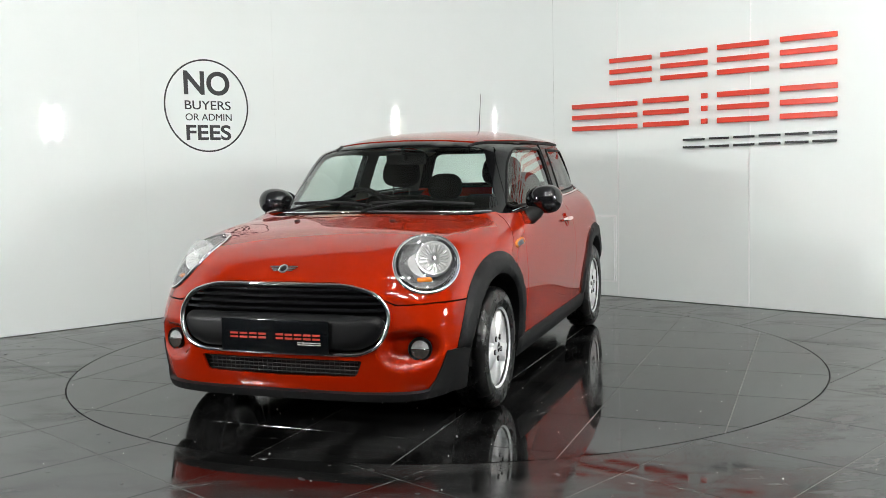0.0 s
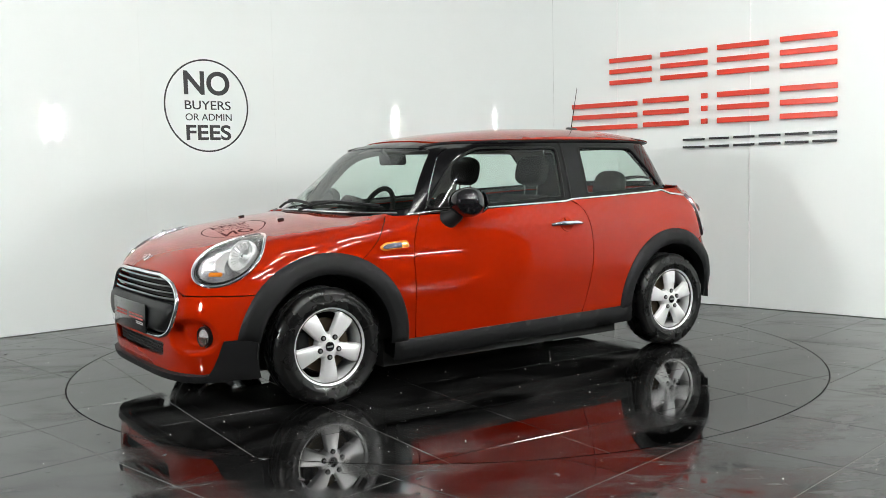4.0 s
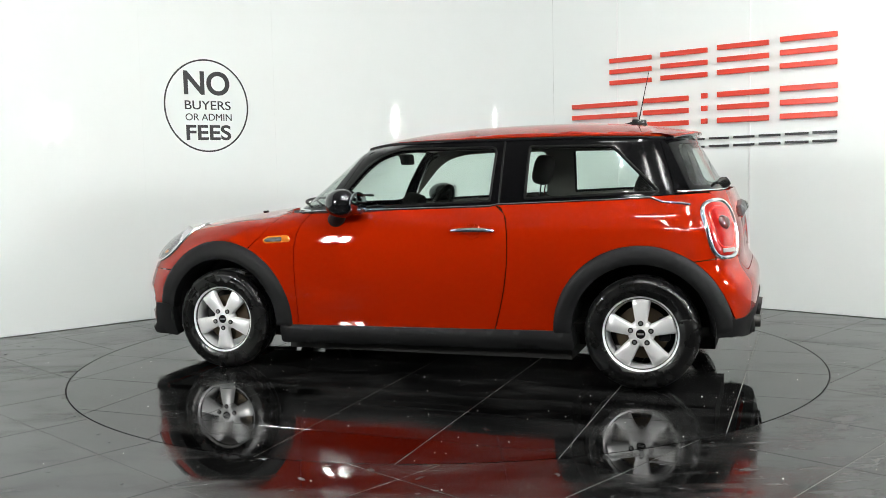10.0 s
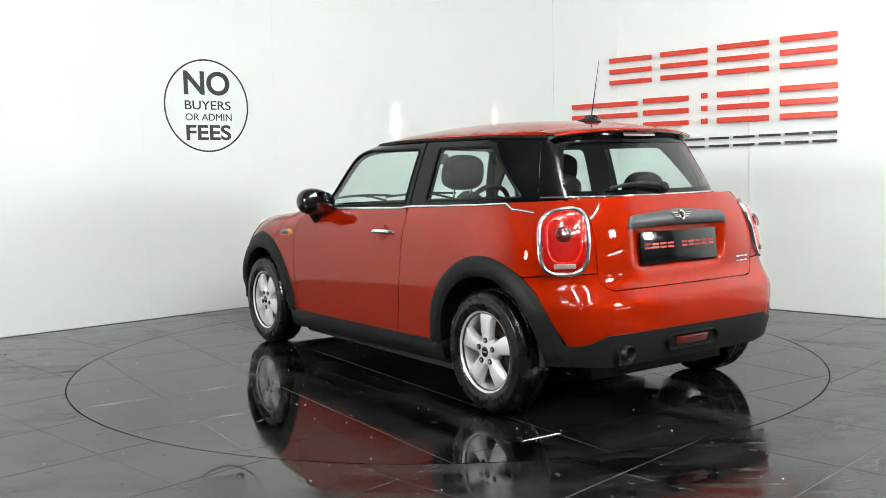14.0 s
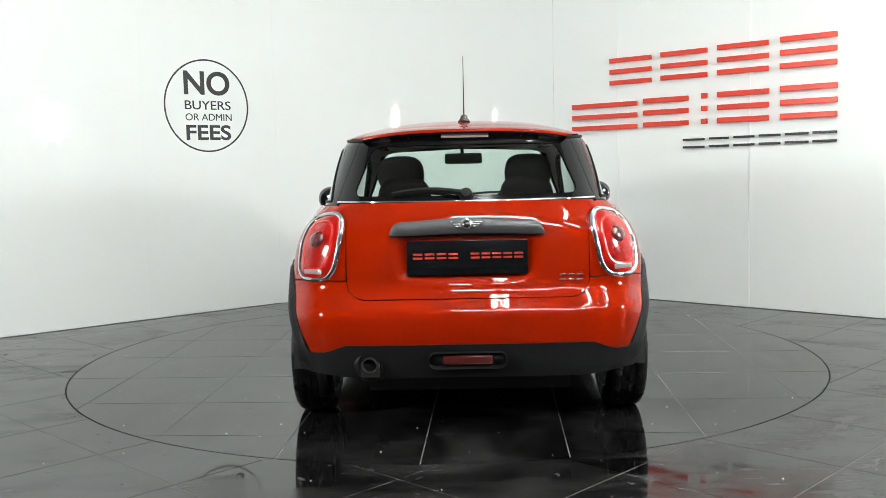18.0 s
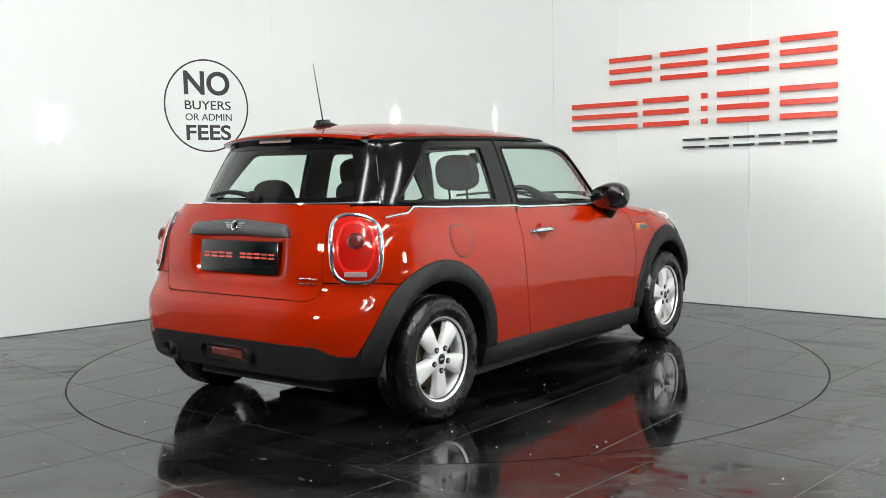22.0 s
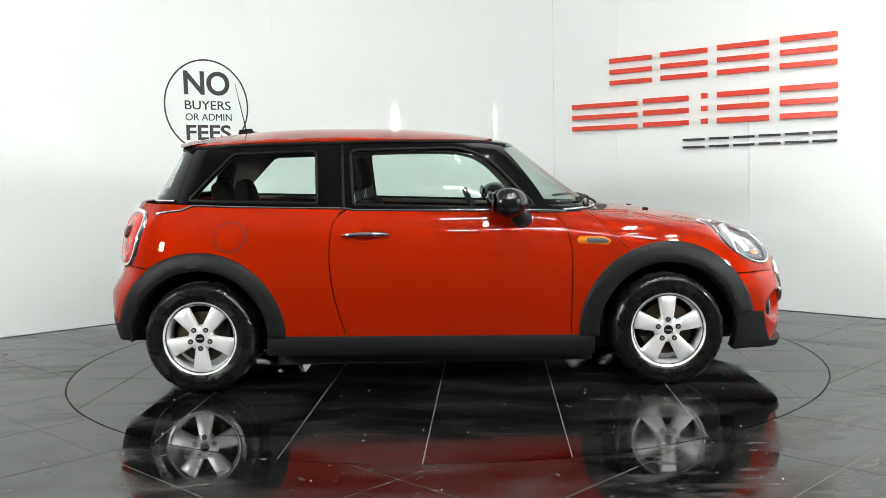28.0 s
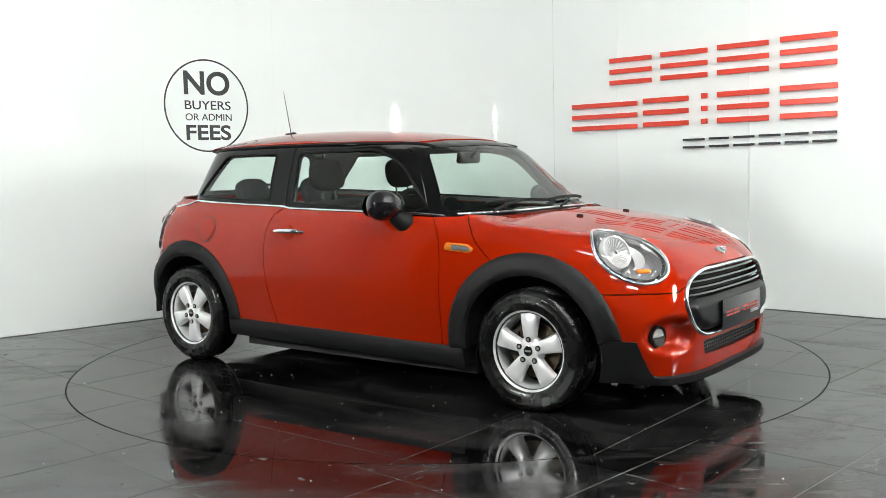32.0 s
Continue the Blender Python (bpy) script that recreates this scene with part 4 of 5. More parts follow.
# ---------------------------------------------------------------- wheels
def bm_spoke(angle):
    """One broad spoke of a five-spoke wheel, in the x-z plane, outer face towards -y."""
    bm = bmesh.new()
    rows = []
    for r, w, y in ((0.030, 0.026, 0.000), (0.068, 0.033, -0.003), (0.100, 0.0385, -0.005), (0.150, 0.0470, -0.004), (0.180, 0.0530, 0.002), (0.196, 0.058, 0.014)):
        row = []
        for k, (f, dy) in enumerate(((-1.0, 0.030), (-0.90, 0.004), (-0.72, -0.002), (0.0, 0.001), (0.72, -0.002), (0.90, 0.004), (1.0, 0.030))):
            a = radians(angle)
            p = Vector((f * w, y + dy, r))
            row.append(bm.verts.new((p.x * math.cos(a) + p.z * math.sin(a), p.y, -p.x * math.sin(a) + p.z * math.cos(a))))
        rows.append(row)
    for p, q in zip(rows, rows[1:]):
        for k in range(6):
            bm.faces.new((p[k], p[k + 1], q[k + 1], q[k]))
    bmesh.ops.recalc_face_normals(bm, faces=bm.faces[:])
    return bm


def build_wheel(x, turn):
    """A wheel whose outer face looks towards -y."""
    w = new("wheel")
    w.parent = car
    tagged(w, "five-spoke silver alloy wheel with a black tyre")
    tyre = [(0.192, 0.080), (0.205, 0.088), (0.235, 0.094), (0.262, 0.092), (0.283, 0.083), (0.2935, 0.070), (0.297, 0.055),
            (0.297, 0.033), (0.292, 0.030), (0.292, 0.026), (0.2975, 0.024), (0.2985, 0.004), (0.293, 0.002), (0.293, -0.002), (0.2985, -0.004), (0.2975, -0.024), (0.292, -0.026), (0.292, -0.030), (0.297, -0.033),
            (0.297, -0.055), (0.2935, -0.070), (0.283, -0.083), (0.272, -0.089), (0.268, -0.0915), (0.262, -0.0905), (0.240, -0.094), (0.232, -0.0955), (0.226, -0.0935), (0.210, -0.091), (0.200, -0.086), (0.194, -0.078)]
    bm = bm_lathe(tyre, 120)
    for v in bm.verts:
        r, a = math.hypot(v.co.x, v.co.z), math.atan2(v.co.z, v.co.x)
        if 0.280 < r < 0.2965 and abs(v.co.y) > 0.05 and int(round(a / (2 * math.pi) * 120)) % 3 == 0:
            v.co.x *= 1 - 0.0022 / r
            v.co.z *= 1 - 0.0022 / r
            v.co.y *= 0.985
    part("tyre", bm, M_TYRE, w, "black tyre", angle=60)
    rim = [(0.194, 0.085), (0.188, 0.080), (0.178, 0.060), (0.172, 0.0), (0.174, -0.045), (0.184, -0.066), (0.189, -0.076), (0.1945, -0.082), (0.2015, -0.0845), (0.2035, -0.080), (0.2035, -0.074)]
    part("rim", bm_lathe(rim, 72), M_ALLOY, w, "silver alloy rim")
    # Dark ring before the spokes: the shade of the rim's step as colour.
    part("rim_groove", bm_lathe([(0.1835, -0.066), (0.1840, -0.0745), (0.1875, -0.0765), (0.1885, -0.072)], 72), M_DARKSTEEL, w, "dark ring standing in for the shaded step inside the rim")
    sp = bmesh.new()
    for k in range(5):
        bm_add(sp, bm_spoke(turn + 72 * k), Matrix.Translation((0, -0.070, 0)))
    hub = bm_lathe([(0.0001, -0.074), (0.036, -0.074), (0.058, -0.070), (0.068, -0.058), (0.070, -0.03), (0.05, 0.0)], 40)
    bm_add(sp, hub)
    part("spokes", sp, M_ALLOY, w, "five broad silver spokes", angle=50)
    part("hub_cap", bm_lathe([(0.0001, -0.080), (0.020, -0.080), (0.0255, -0.078), (0.027, -0.073), (0.027, -0.06)], 32), M_GLOSSBLACK, w, "black centre cap")
    part("cap_ring", bm_lathe([(0.0285, -0.070), (0.0285, -0.077), (0.0265, -0.0795), (0.0250, -0.0785)], 32), M_ALLOY, w, "silver ring round the cap")
    part("cap_mark", bm_box((0.034, 0.002, 0.009), 0.0008, 1, (0, -0.0806, 0)), M_STEEL_GREY, w, "small silver mark")
    for k in range(5):
        a = radians(turn + 72 * k)
        # Raised dark disc round each bolt: its hole's shade put into the colour.
        bm = bm_lathe([(0.0001, -0.0772), (0.008, -0.0772), (0.0090, -0.0752), (0.0130, -0.0772), (0.0138, -0.0762), (0.0138, -0.06)], 16)
        bolt = part("wheel_bolt", bm, M_CLAD, w, "wheel bolt on a dark disc standing in for its shaded hole", pose(0.055 * math.sin(a), -0.001, 0.055 * math.cos(a)))
        part("bolt_head", bm_lathe([(0.0001, -0.0795), (0.0075, -0.0795), (0.0085, -0.0775), (0.0085, -0.074)], 6), M_STEEL_GREY, bolt, "grey bolt head", angle=20)
    part("brake_disc", bm_lathe([(0.0001, -0.016), (0.07, -0.016), (0.072, -0.012), (0.138, -0.012), (0.138, 0.006), (0.0001, 0.006)], 40), M_STEEL, w, "steel brake disc")
    bm = bm_box((0.06, 0.05, 0.13), 0.012, 2)
    part("brake_caliper", bm, M_CLAD, w, "dark brake caliper", pose(0.115 if x < 0 else -0.115, 0.0, 0.02))
    return w


TRACK_FACE = 0.741
for wx in (AXLE_F, AXLE_R):
    for s in (-1, 1):
        w = build_wheel(wx, 0 if (wx > 0) == (s < 0) else 36)
        w.matrix_basis = pose(wx, s * TRACK_FACE, HUB_Z, 0, 0, 0 if s < 0 else 180)




# ---------------------------------------------------------------- car: trim and lamps
def ribbon(points, normals, width, thick, closed=True):
    """A flat rounded strip that follows points and lies on the normals."""
    bm = bmesh.new()
    pts = np.asarray(points, float)
    n = len(pts)
    rows = []
    for i in range(n):
        a, b = (pts[i - 1], pts[(i + 1) % n]) if closed else (pts[max(i - 1, 0)], pts[min(i + 1, n - 1)])
        d = (b - a) / (np.linalg.norm(b - a) + 1e-9)
        nn = normals[i]
        side = np.cross(nn, d)
        row = []
        for f, h in ((-1.0, -0.3), (-0.85, 0.55), (-0.4, 0.95), (0.0, 1.0), (0.4, 0.95), (0.85, 0.55), (1.0, -0.3)):
            row.append(bm.verts.new(pts[i] + side * f * width / 2 + nn * h * thick))
        rows.append(row)
    pairs = list(zip(rows, rows[1:])) + ([(rows[-1], rows[0])] if closed else [])
    for r, q in pairs:
        for k in range(6):
            bm.faces.new((r[k], r[k + 1], q[k + 1], q[k]))
    if not closed:
        bm.faces.new(rows[0])
        bm.faces.new(rows[-1][::-1])
    bmesh.ops.recalc_face_normals(bm, faces=bm.faces[:])
    return bm


def strip(name, form, pts, width, thick, mat, label="", closed=True, lift=0.0, parent=None):
    pts = stick(form, pts)
    nm = gradient(form, pts)
    return part(name, ribbon(pts + nm * lift, nm, width, thick, closed), mat, parent or car, label, angle=60)


# radiator grille: chrome surround, slats, dark bumper bar
strip("grille_surround", lower_body, grille_3d, 0.020, 0.013, M_CHROME, "chrome grille surround")
panel("grille_back", car, M_DARKGAP, lower_body, FRONT, GRILLE, "black grille recess", offset=-0.055, skirt=0, spacing=0.05)


def grille_half(z):
    """Half the opening's width at a height."""
    y = [abs(q[0]) for q in GRILLE if abs(q[1] - z) < 0.016]
    return max(y) if y else 0.3


for k, z in enumerate((0.653, 0.624, 0.595, 0.566)):
    hw = grille_half(z) - 0.018
    rows = []
    bm = bmesh.new()
    for y in np.linspace(-hw, hw, 25):
        c = FRONT.lift(lower_body, [(y, z)])[0]
        rows.append([bm.verts.new((c[0] + dx, c[1], c[2] + dz)) for dx, dz in ((-0.045, 0.000), (-0.012, 0.008), (-0.004, 0.005), (-0.002, -0.004), (-0.010, -0.009), (-0.045, -0.006))])
    for a, b in zip(rows, rows[1:]):
        for q in range(6):
            bm.faces.new((a[q], a[(q + 1) % 6], b[(q + 1) % 6], b[q]))
    bmesh.ops.recalc_face_normals(bm, faces=bm.faces[:])
    part("grille_slat", bm, M_GLOSSBLACK, car, "gloss black grille slat", angle=50)
bar = [(y, z) for y, z in GRILLE if z < 0.545]
bar_poly = rounded(sym([(0.0, 0.548), (0.47, 0.546, 0.02), (0.508, 0.520, 0.03), (0.478, 0.432, 0.07), (0.39, 0.392, 0.04), (0.0, 0.390)]), 0, 0.03)
panel("grille_bar", car, M_BAR, lower_body, FRONT, bar_poly, "matt black bumper bar across the grille", offset=0.018, skirt=0.08, lip=0.035, spacing=0.022)
panel("lower_grille_back", car, M_DARKGAP, lower_body, FRONT, LOWER_GRILLE, "black lower air intake", offset=-0.05, skirt=0)
for k in range(4):
    z = 0.282 + 0.0175 * k
    pts = FRONT.lift(lower_body, [(y, z) for y in np.linspace(-0.375, 0.375, 20)]) + np.array((-0.022, 0, 0))
    part("intake_bar", bm_tube([tuple(q) for q in pts], 0.0030, 5), M_DARKGAP, car, "black intake grid bar")
for k in range(31):
    y = -0.36 + 0.024 * k
    a, b = FRONT.lift(lower_body, [(y, 0.274)])[0], FRONT.lift(lower_body, [(y, 0.343)])[0]
    part("intake_bar", bm_tube([(a[0] - 0.024, a[1], a[2]), (b[0] - 0.024, b[1], b[2])], 0.0024, 4), M_DARKGAP, car, "black intake grid bar")

# number plates: dark boards whose print is drawn as bars
def build_plate(name, m, w, h, parent, rows):
    ob = part(name, bm_box((0.008, w, h), 0.003, 2), M_PLATE, parent, "dark glossy show plate with red print", m)
    for y0, y1, z0, z1, mt in rows:
        part("print_bar", bm_box((0.0015, y1 - y0, z1 - z0), 0, 1, (0.0046, (y0 + y1) / 2, (z0 + z1) / 2)), mt, ob)
    return ob


def word_bars(x0, x1, z0, z1, letters, mt):
    """A word as a row of plain double bars."""
    out = []
    step = (x1 - x0) / letters
    for k in range(letters):
        a, b = x0 + k * step + step * 0.10, x0 + (k + 1) * step - step * 0.10
        h = (z1 - z0) * 0.34
        out += [(a, b, z0, z0 + h, mt), (a, b, z1 - h, z1, mt)]
    return out


fp = FRONT.lift(lower_body, [(0.0, 0.445)])[0]
rows = word_bars(-0.225, -0.035, -0.012, 0.014, 4, M_PLATE_RED) + word_bars(0.005, 0.232, -0.012, 0.014, 5, M_PLATE_RED) + word_bars(0.115, 0.232, -0.035, -0.022, 6, M_PLATE_GREY)
build_plate("number_plate", pose(fp[0] + 0.026, 0, 0.450, 0, -1, 0), 0.535, 0.148, car, rows)
rp = REAR.lift(lower_body, [(0.0, 0.79)])[0]
rows = word_bars(-0.245, -0.035, -0.006, 0.020, 4, M_PLATE_RED) + word_bars(0.010, 0.250, -0.006, 0.020, 5, M_PLATE_RED)
build_plate("number_plate", pose(rp[0] + 0.010, 0, 0.784, 0, -6, 180), 0.534, 0.152, car, rows)

# Darker copy of chrome: dim reflections on the badge wings put into the colour.
M_BADGE = material("shaded_chrome", (0.42, 0.43, 0.44), 0.25, metal=1.0)

# winged badges as plain shapes
def build_badge(name, m, parent=None):
    """Lies in the y-z plane and faces +x."""
    disc = part(name, bm_lathe([(0.0001, 0.006), (0.019, 0.006), (0.024, 0.004), (0.025, 0.0)], 28, "X"), M_CHROME, parent or car, "small chrome winged badge", m)
    part("badge_centre", bm_lathe([(0.0001, 0.009), (0.014, 0.0085), (0.017, 0.006)], 24, "X"), M_GLOSSBLACK, disc, "black badge centre")
    for s in (-1, 1):
        for k in range(3):
            bm = bm_box((0.004, 0.046 - 0.010 * k, 0.0075), 0.001, 1, (0.003, s * (0.024 + (0.046 - 0.010 * k) / 2), 0.011 - 0.0105 * k))
            part("badge_wing", bm, M_BADGE, disc, "chrome wing bar")
    return disc


def face_out(p, n, up=(0, 0, 1)):
    """A pose at p whose x looks along n and whose z is as upright as can be."""
    x = Vector(n).normalized()
    y = Vector(up).cross(x).normalized()
    z = x.cross(y)
    m = Matrix((x, y, z)).transposed().to_4x4()
    m.translation = p
    return m


bp, bn = place(lower_body, FRONT, 0.0, 0.738, 0.001)
build_badge("bonnet_badge", face_out(bp, bn))

# headlamps
def build_headlamp():
    outline = LAMP_L
    flat = ALL.flat(outline)
    lamp = panel("headlamp", car, M_LENS, lower_body, ALL, flat, "round clear headlamp with a chrome ring", offset=0.006, skirt=0.0, spacing=0.04)
    lamp.visible_shadow = False
    pts = stick(lower_body, outline)
    nm = gradient(lower_body, pts)
    part("chrome_ring", ribbon(pts, nm, 0.017, 0.011), M_CHROME, lamp, "chrome lamp ring", angle=60)
    inner = stick(lower_body, LAMP_C + (pts - LAMP_C) * 0.90)
    part("black_ring", ribbon(inner - nm * 0.006, nm, 0.013, 0.006), M_GLOSSBLACK, lamp, "black inner ring", angle=60)
    # housing: a dished dark bowl
    c, n_, u, v = (Vector(q) for q in (LAMP_C, LAMP_N, LAMP_U, LAMP_V))
    axis = (Vector((1, 0.18, 0.12)) * 0.6 + n_ * 0.4).normalized()
    bm = bmesh.new()
    rows = [[bm.verts.new(Vector(q) - Vector(k) * 0.004) for q, k in zip(pts, nm)]]
    for f, d in ((0.90, 0.028), (0.70, 0.060), (0.45, 0.080), (0.0, 0.086)):
        rows.append([bm.verts.new(c + (Vector(q) - c) * f - n_ * d) for q in pts])
    for a, b in zip(rows, rows[1:]):
        for k in range(len(a)):
            bm.faces.new((a[k], a[(k + 1) % len(a)], b[(k + 1) % len(a)], b[k]))
    bmesh.ops.remove_doubles(bm, verts=rows[-1], dist=1e-4)
    bmesh.ops.recalc_face_normals(bm, faces=bm.faces[:])
    part("lamp_housing", bm, M_LAMP_GREY, lamp, "grey lamp housing", angle=60)
    main = Vector(c) - n_ * 0.022 + u * 0.038 + v * 0.020
    bowl = part("main_reflector", bm_lathe([(0.0001, -0.056), (0.030, -0.050), (0.060, -0.026), (0.077, 0.002), (0.081, 0.003), (0.083, -0.004), (0.083, -0.03)], 40, "X"), M_LAMP_BOWL, lamp, "faceted silver reflector", face_out(main, axis), angle=30)
    part("bulb_cover", bm_lathe([(0.0001, 0.012), (0.012, 0.010), (0.017, 0.0), (0.017, -0.03)], 20, "X"), M_CHROME, lamp, "chrome bulb cap", face_out(main - axis * 0.014, axis))
    for k in range(22):
        a = 2 * math.pi * k / 22
        q = main + (face_out((0, 0, 0), axis) @ Vector((-0.012, 0.050 * math.cos(a), 0.050 * math.sin(a))))
        part("reflector_facet", bm_box((0.005, 0.0085, 0.040), 0.002, 1), M_LAMP_BOWL, lamp, "", face_out(q, axis) @ pose(0, 0, 0, math.degrees(a) - 90, 0, 0) @ pose(0, 0, 0, 0, 25, 0))
    low = Vector(c) - n_ * 0.026 - u * 0.050 - v * 0.112
    bm = bm_box((0.012, 0.070, 0.026), 0.008, 3)
    moon = bmesh.new()
    k0 = [moon.verts.new(Vector(c) - n_ * 0.040 - u * (0.020 + 0.070 * math.sin(t)) + v * 0.080 * math.cos(t) - v * 0.01) for t in np.linspace(0.2, 2.9, 14)]
    k1 = [moon.verts.new(Vector(c) - n_ * 0.050 - u * (0.005 + 0.035 * math.sin(t)) + v * 0.070 * math.cos(t) - v * 0.01) for t in np.linspace(0.2, 2.9, 14)]
    for k in range(13):
        moon.faces.new((k0[k], k0[k + 1], k1[k + 1], k1[k]))
    part("side_reflector", moon, M_LAMP_BOWL, lamp, "pale curved side reflector")
    part("indicator", bm, M_AMBER, lamp, "amber indicator", face_out(low, n_))
    return lamp


both(build_headlamp())

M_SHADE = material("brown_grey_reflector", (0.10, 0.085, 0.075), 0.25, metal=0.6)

# fog lamps
def build_fog():
    q, n_ = place(lower_body, FRONT, FOG[0], FOG[1] - 0.004, -0.022)
    q = Vector(q) - Vector((0.040, 0, 0))
    ax = (Vector((1, 0.1, 0)) * 0.75 + n_ * 0.25).normalized()
    fog = part("fog_lamp", bm_lathe([(0.0001, 0.0), (0.040, 0.004), (0.046, 0.012), (0.051, 0.017), (0.053, 0.013), (0.053, -0.03)], 36, "X"), M_BAR, car, "round fog lamp in a black ring", face_out(q, ax))
    part("fog_reflector", bm_lathe([(0.0001, 0.004), (0.02, 0.006), (0.039, 0.011)], 32, "X"), M_LAMP_BOWL, fog, "silver fog lamp reflector")
    ln = part("fog_lens", bm_lathe([(0.0001, 0.028), (0.018, 0.026), (0.034, 0.021), (0.045, 0.013)], 32, "X"), M_LENS, fog, "clear fog lamp lens")
    ln.visible_shadow = False
    bm = bm_prism([(0.040 * math.cos(radians(a)), 0.040 * math.sin(radians(a)) - 0.002) for a in range(180, 361, 12)], 0.006, 0.001)
    part("fog_shade", bm, M_SHADE, fog, "dark lower shade in the lamp", pose(0.012, 0, 0) @ pose(0, 0, 0, 0, 0, 90))
    part("fog_bar", bm_box((0.010, 0.078, 0.006), 0.002, 1, (0.014, 0, 0.0)), M_CHROME, fog, "thin bright bar across the lamp")
    return fog


both(build_fog())

# rear lamps
TAIL_3D, TAIL_C, TAIL_N, TAIL_U, TAIL_V = patch_outline(lower_body, (-1.690, 0.698, 0.868), 0.116, 0.163, power=3.5, n=64)


TAIL_CHART = Chart("round", (-1.30, 0.30, 0.50))


def on_lamp(u, v, out):
    q = stick(lower_body, [TAIL_C + u * TAIL_U + v * TAIL_V])
    n = gradient(lower_body, q)
    return Vector(q[0] + n[0] * out), Vector(n[0])


def build_tail_lamp():
    lamp = panel("tail_lamp", car, M_RED_LENS, lower_body, TAIL_CHART, TAIL_CHART.flat(TAIL_3D), "red rear lamp in a chrome surround", offset=0.012, skirt=0.02, lip=0.03, spacing=0.016)
    pts = TAIL_3D
    nm = gradient(lower_body, pts)
    part("lamp_surround", ribbon(pts, nm, 0.027, 0.016), M_CHROME, lamp, "chrome lamp surround", angle=60)
    q, n_ = on_lamp(0.0, 0.020, 0.017)
    part("lamp_bulb", bm_lathe([(0.0001, 0.012), (0.016, 0.013), (0.030, 0.008), (0.038, -0.004)], 28, "X"), M_DARK_LENS, lamp, "dark round bulb lens", face_out(q, n_))
    q, n_ = on_lamp(0.0, -0.125, 0.014)
    part("reversing_light", bm_box((0.006, 0.10, 0.022), 0.003, 2), M_CLEAR_LENS, lamp, "pale reversing light", face_out(q, n_))
    ring = patch_outline(lower_body, tuple(TAIL_C), 0.078, 0.112, power=3.0)[0]
    nm = gradient(lower_body, ring)
    part("light_guide", ribbon(ring + nm * 0.010, nm, 0.015, 0.004), M_BRIGHT_RED, lamp, "brighter red light guide ring", angle=60)
    return lamp


M_DARK_LENS = material("dark_red_lens", (0.085, 0.012, 0.010), 0.08, coat=1.0)
M_BRIGHT_RED = material("bright_red_lens", (0.55, 0.010, 0.004), 0.12, coat=1.0)
M_CLEAR_LENS = material("clear_ribbed_lens", (0.30, 0.22, 0.21), 0.15, coat=1.0)
both(build_tail_lamp())

# tailgate: grip bar, badge, model letters as bars, wiper, edge chrome
grip = rounded(sym([(0.0, 0.888), (0.345, 0.880, 0.015), (0.322, 0.936, 0.035), (0.0, 0.957)]), 0, 0.025)
M_GRIP = material("dark_grey_plastic", (0.050, 0.051, 0.054), 0.38, vary=0.06)
panel("tailgate_grip", car, M_GRIP, lower_body, REAR, grip, "matt dark grey grip bar", offset=0.030, skirt=0.05, lip=0.02, spacing=0.018)
q, n_ = place(lower_body, REAR, 0.0, 0.922, 0.031)
build_badge("tailgate_badge", face_out(q, n_))
for k in range(3):
    for dz in (-0.011, 0.011):
        q, n_ = place(lower_body, REAR, -0.492 + 0.036 * k - 0.12 * dz, 0.690 + dz, 0.003)
        part("model_letter_bar", bm_box((0.005, 0.030, 0.0085), 0.002, 1), M_CHROME, car, "small chrome lettering bar", face_out(q, n_))


def whole_body(x, y, z):
    return np.minimum(lower_body(x, y, z), greenhouse(x, y, z))


for sy in (0.75, -0.75):
    strip("belt_chrome", whole_body, [(x, sy, float(BELT(x)) + 0.003) for x in np.linspace(-1.50, 0.72, 46)], 0.014, 0.007, M_CHROME, "thin chrome window-line strip", closed=False, lift=0.002)
tail_line = REAR.lift(greenhouse, [(y, 1.026) for y in np.linspace(-0.60, 0.60, 30)])
strip("rear_belt_chrome", greenhouse, tail_line, 0.013, 0.006, M_CHROME, "thin chrome strip under the rear glass", closed=False, lift=0.003)
cowl_line = FRONT.lift(greenhouse, [(y, 0.945 - 0.010 * (abs(y) / 0.62) ** 2) for y in np.linspace(-0.63, 0.63, 30)])
strip("cowl_strip", greenhouse, cowl_line, 0.016, 0.008, M_CHROME, "chrome strip at the windscreen foot", closed=False, lift=0.003)

# rear spoiler: painted top, black underside
def spoiler_rows(y):
    drop = 0.075 * (abs(y) / 0.58) ** 2.6 - 0.016
    xt = -1.492 + 0.155 * (abs(y) / 0.57) ** 2.2
    x0 = xt + 0.13
    top = lambda x: float(ROOF(x)) - drop + 0.010
    return x0, xt, top


bm, bu = bmesh.new(), bmesh.new()
rows, rows2 = [], []
for y in np.linspace(-0.480, 0.480, 41):
    x0, xt, top = spoiler_rows(y)
    rows.append([bm.verts.new((x, y, z)) for x, z in ((x0, top(x0) - 0.004), (x0 - 0.05, top(x0 - 0.05)), (xt + 0.03, top(xt + 0.03)), (xt + 0.004, top(xt) - 0.001), (xt, top(xt) - 0.006), (xt + 0.001, top(xt) - 0.010))])
    thin = 1.0 - 0.40 * (abs(y) / 0.480) ** 3
    rows2.append([bu.verts.new((x, y, z)) for x, z in ((xt + 0.003, top(xt) - 0.0105), (xt + 0.004, top(xt) - 0.0105 - 0.008 * thin), (xt + 0.03, top(xt) - 0.0105 - 0.022 * thin), (x0 - 0.01, top(x0) - 0.020 - 0.055 * thin), (x0 + 0.01, top(x0) - 0.02))])
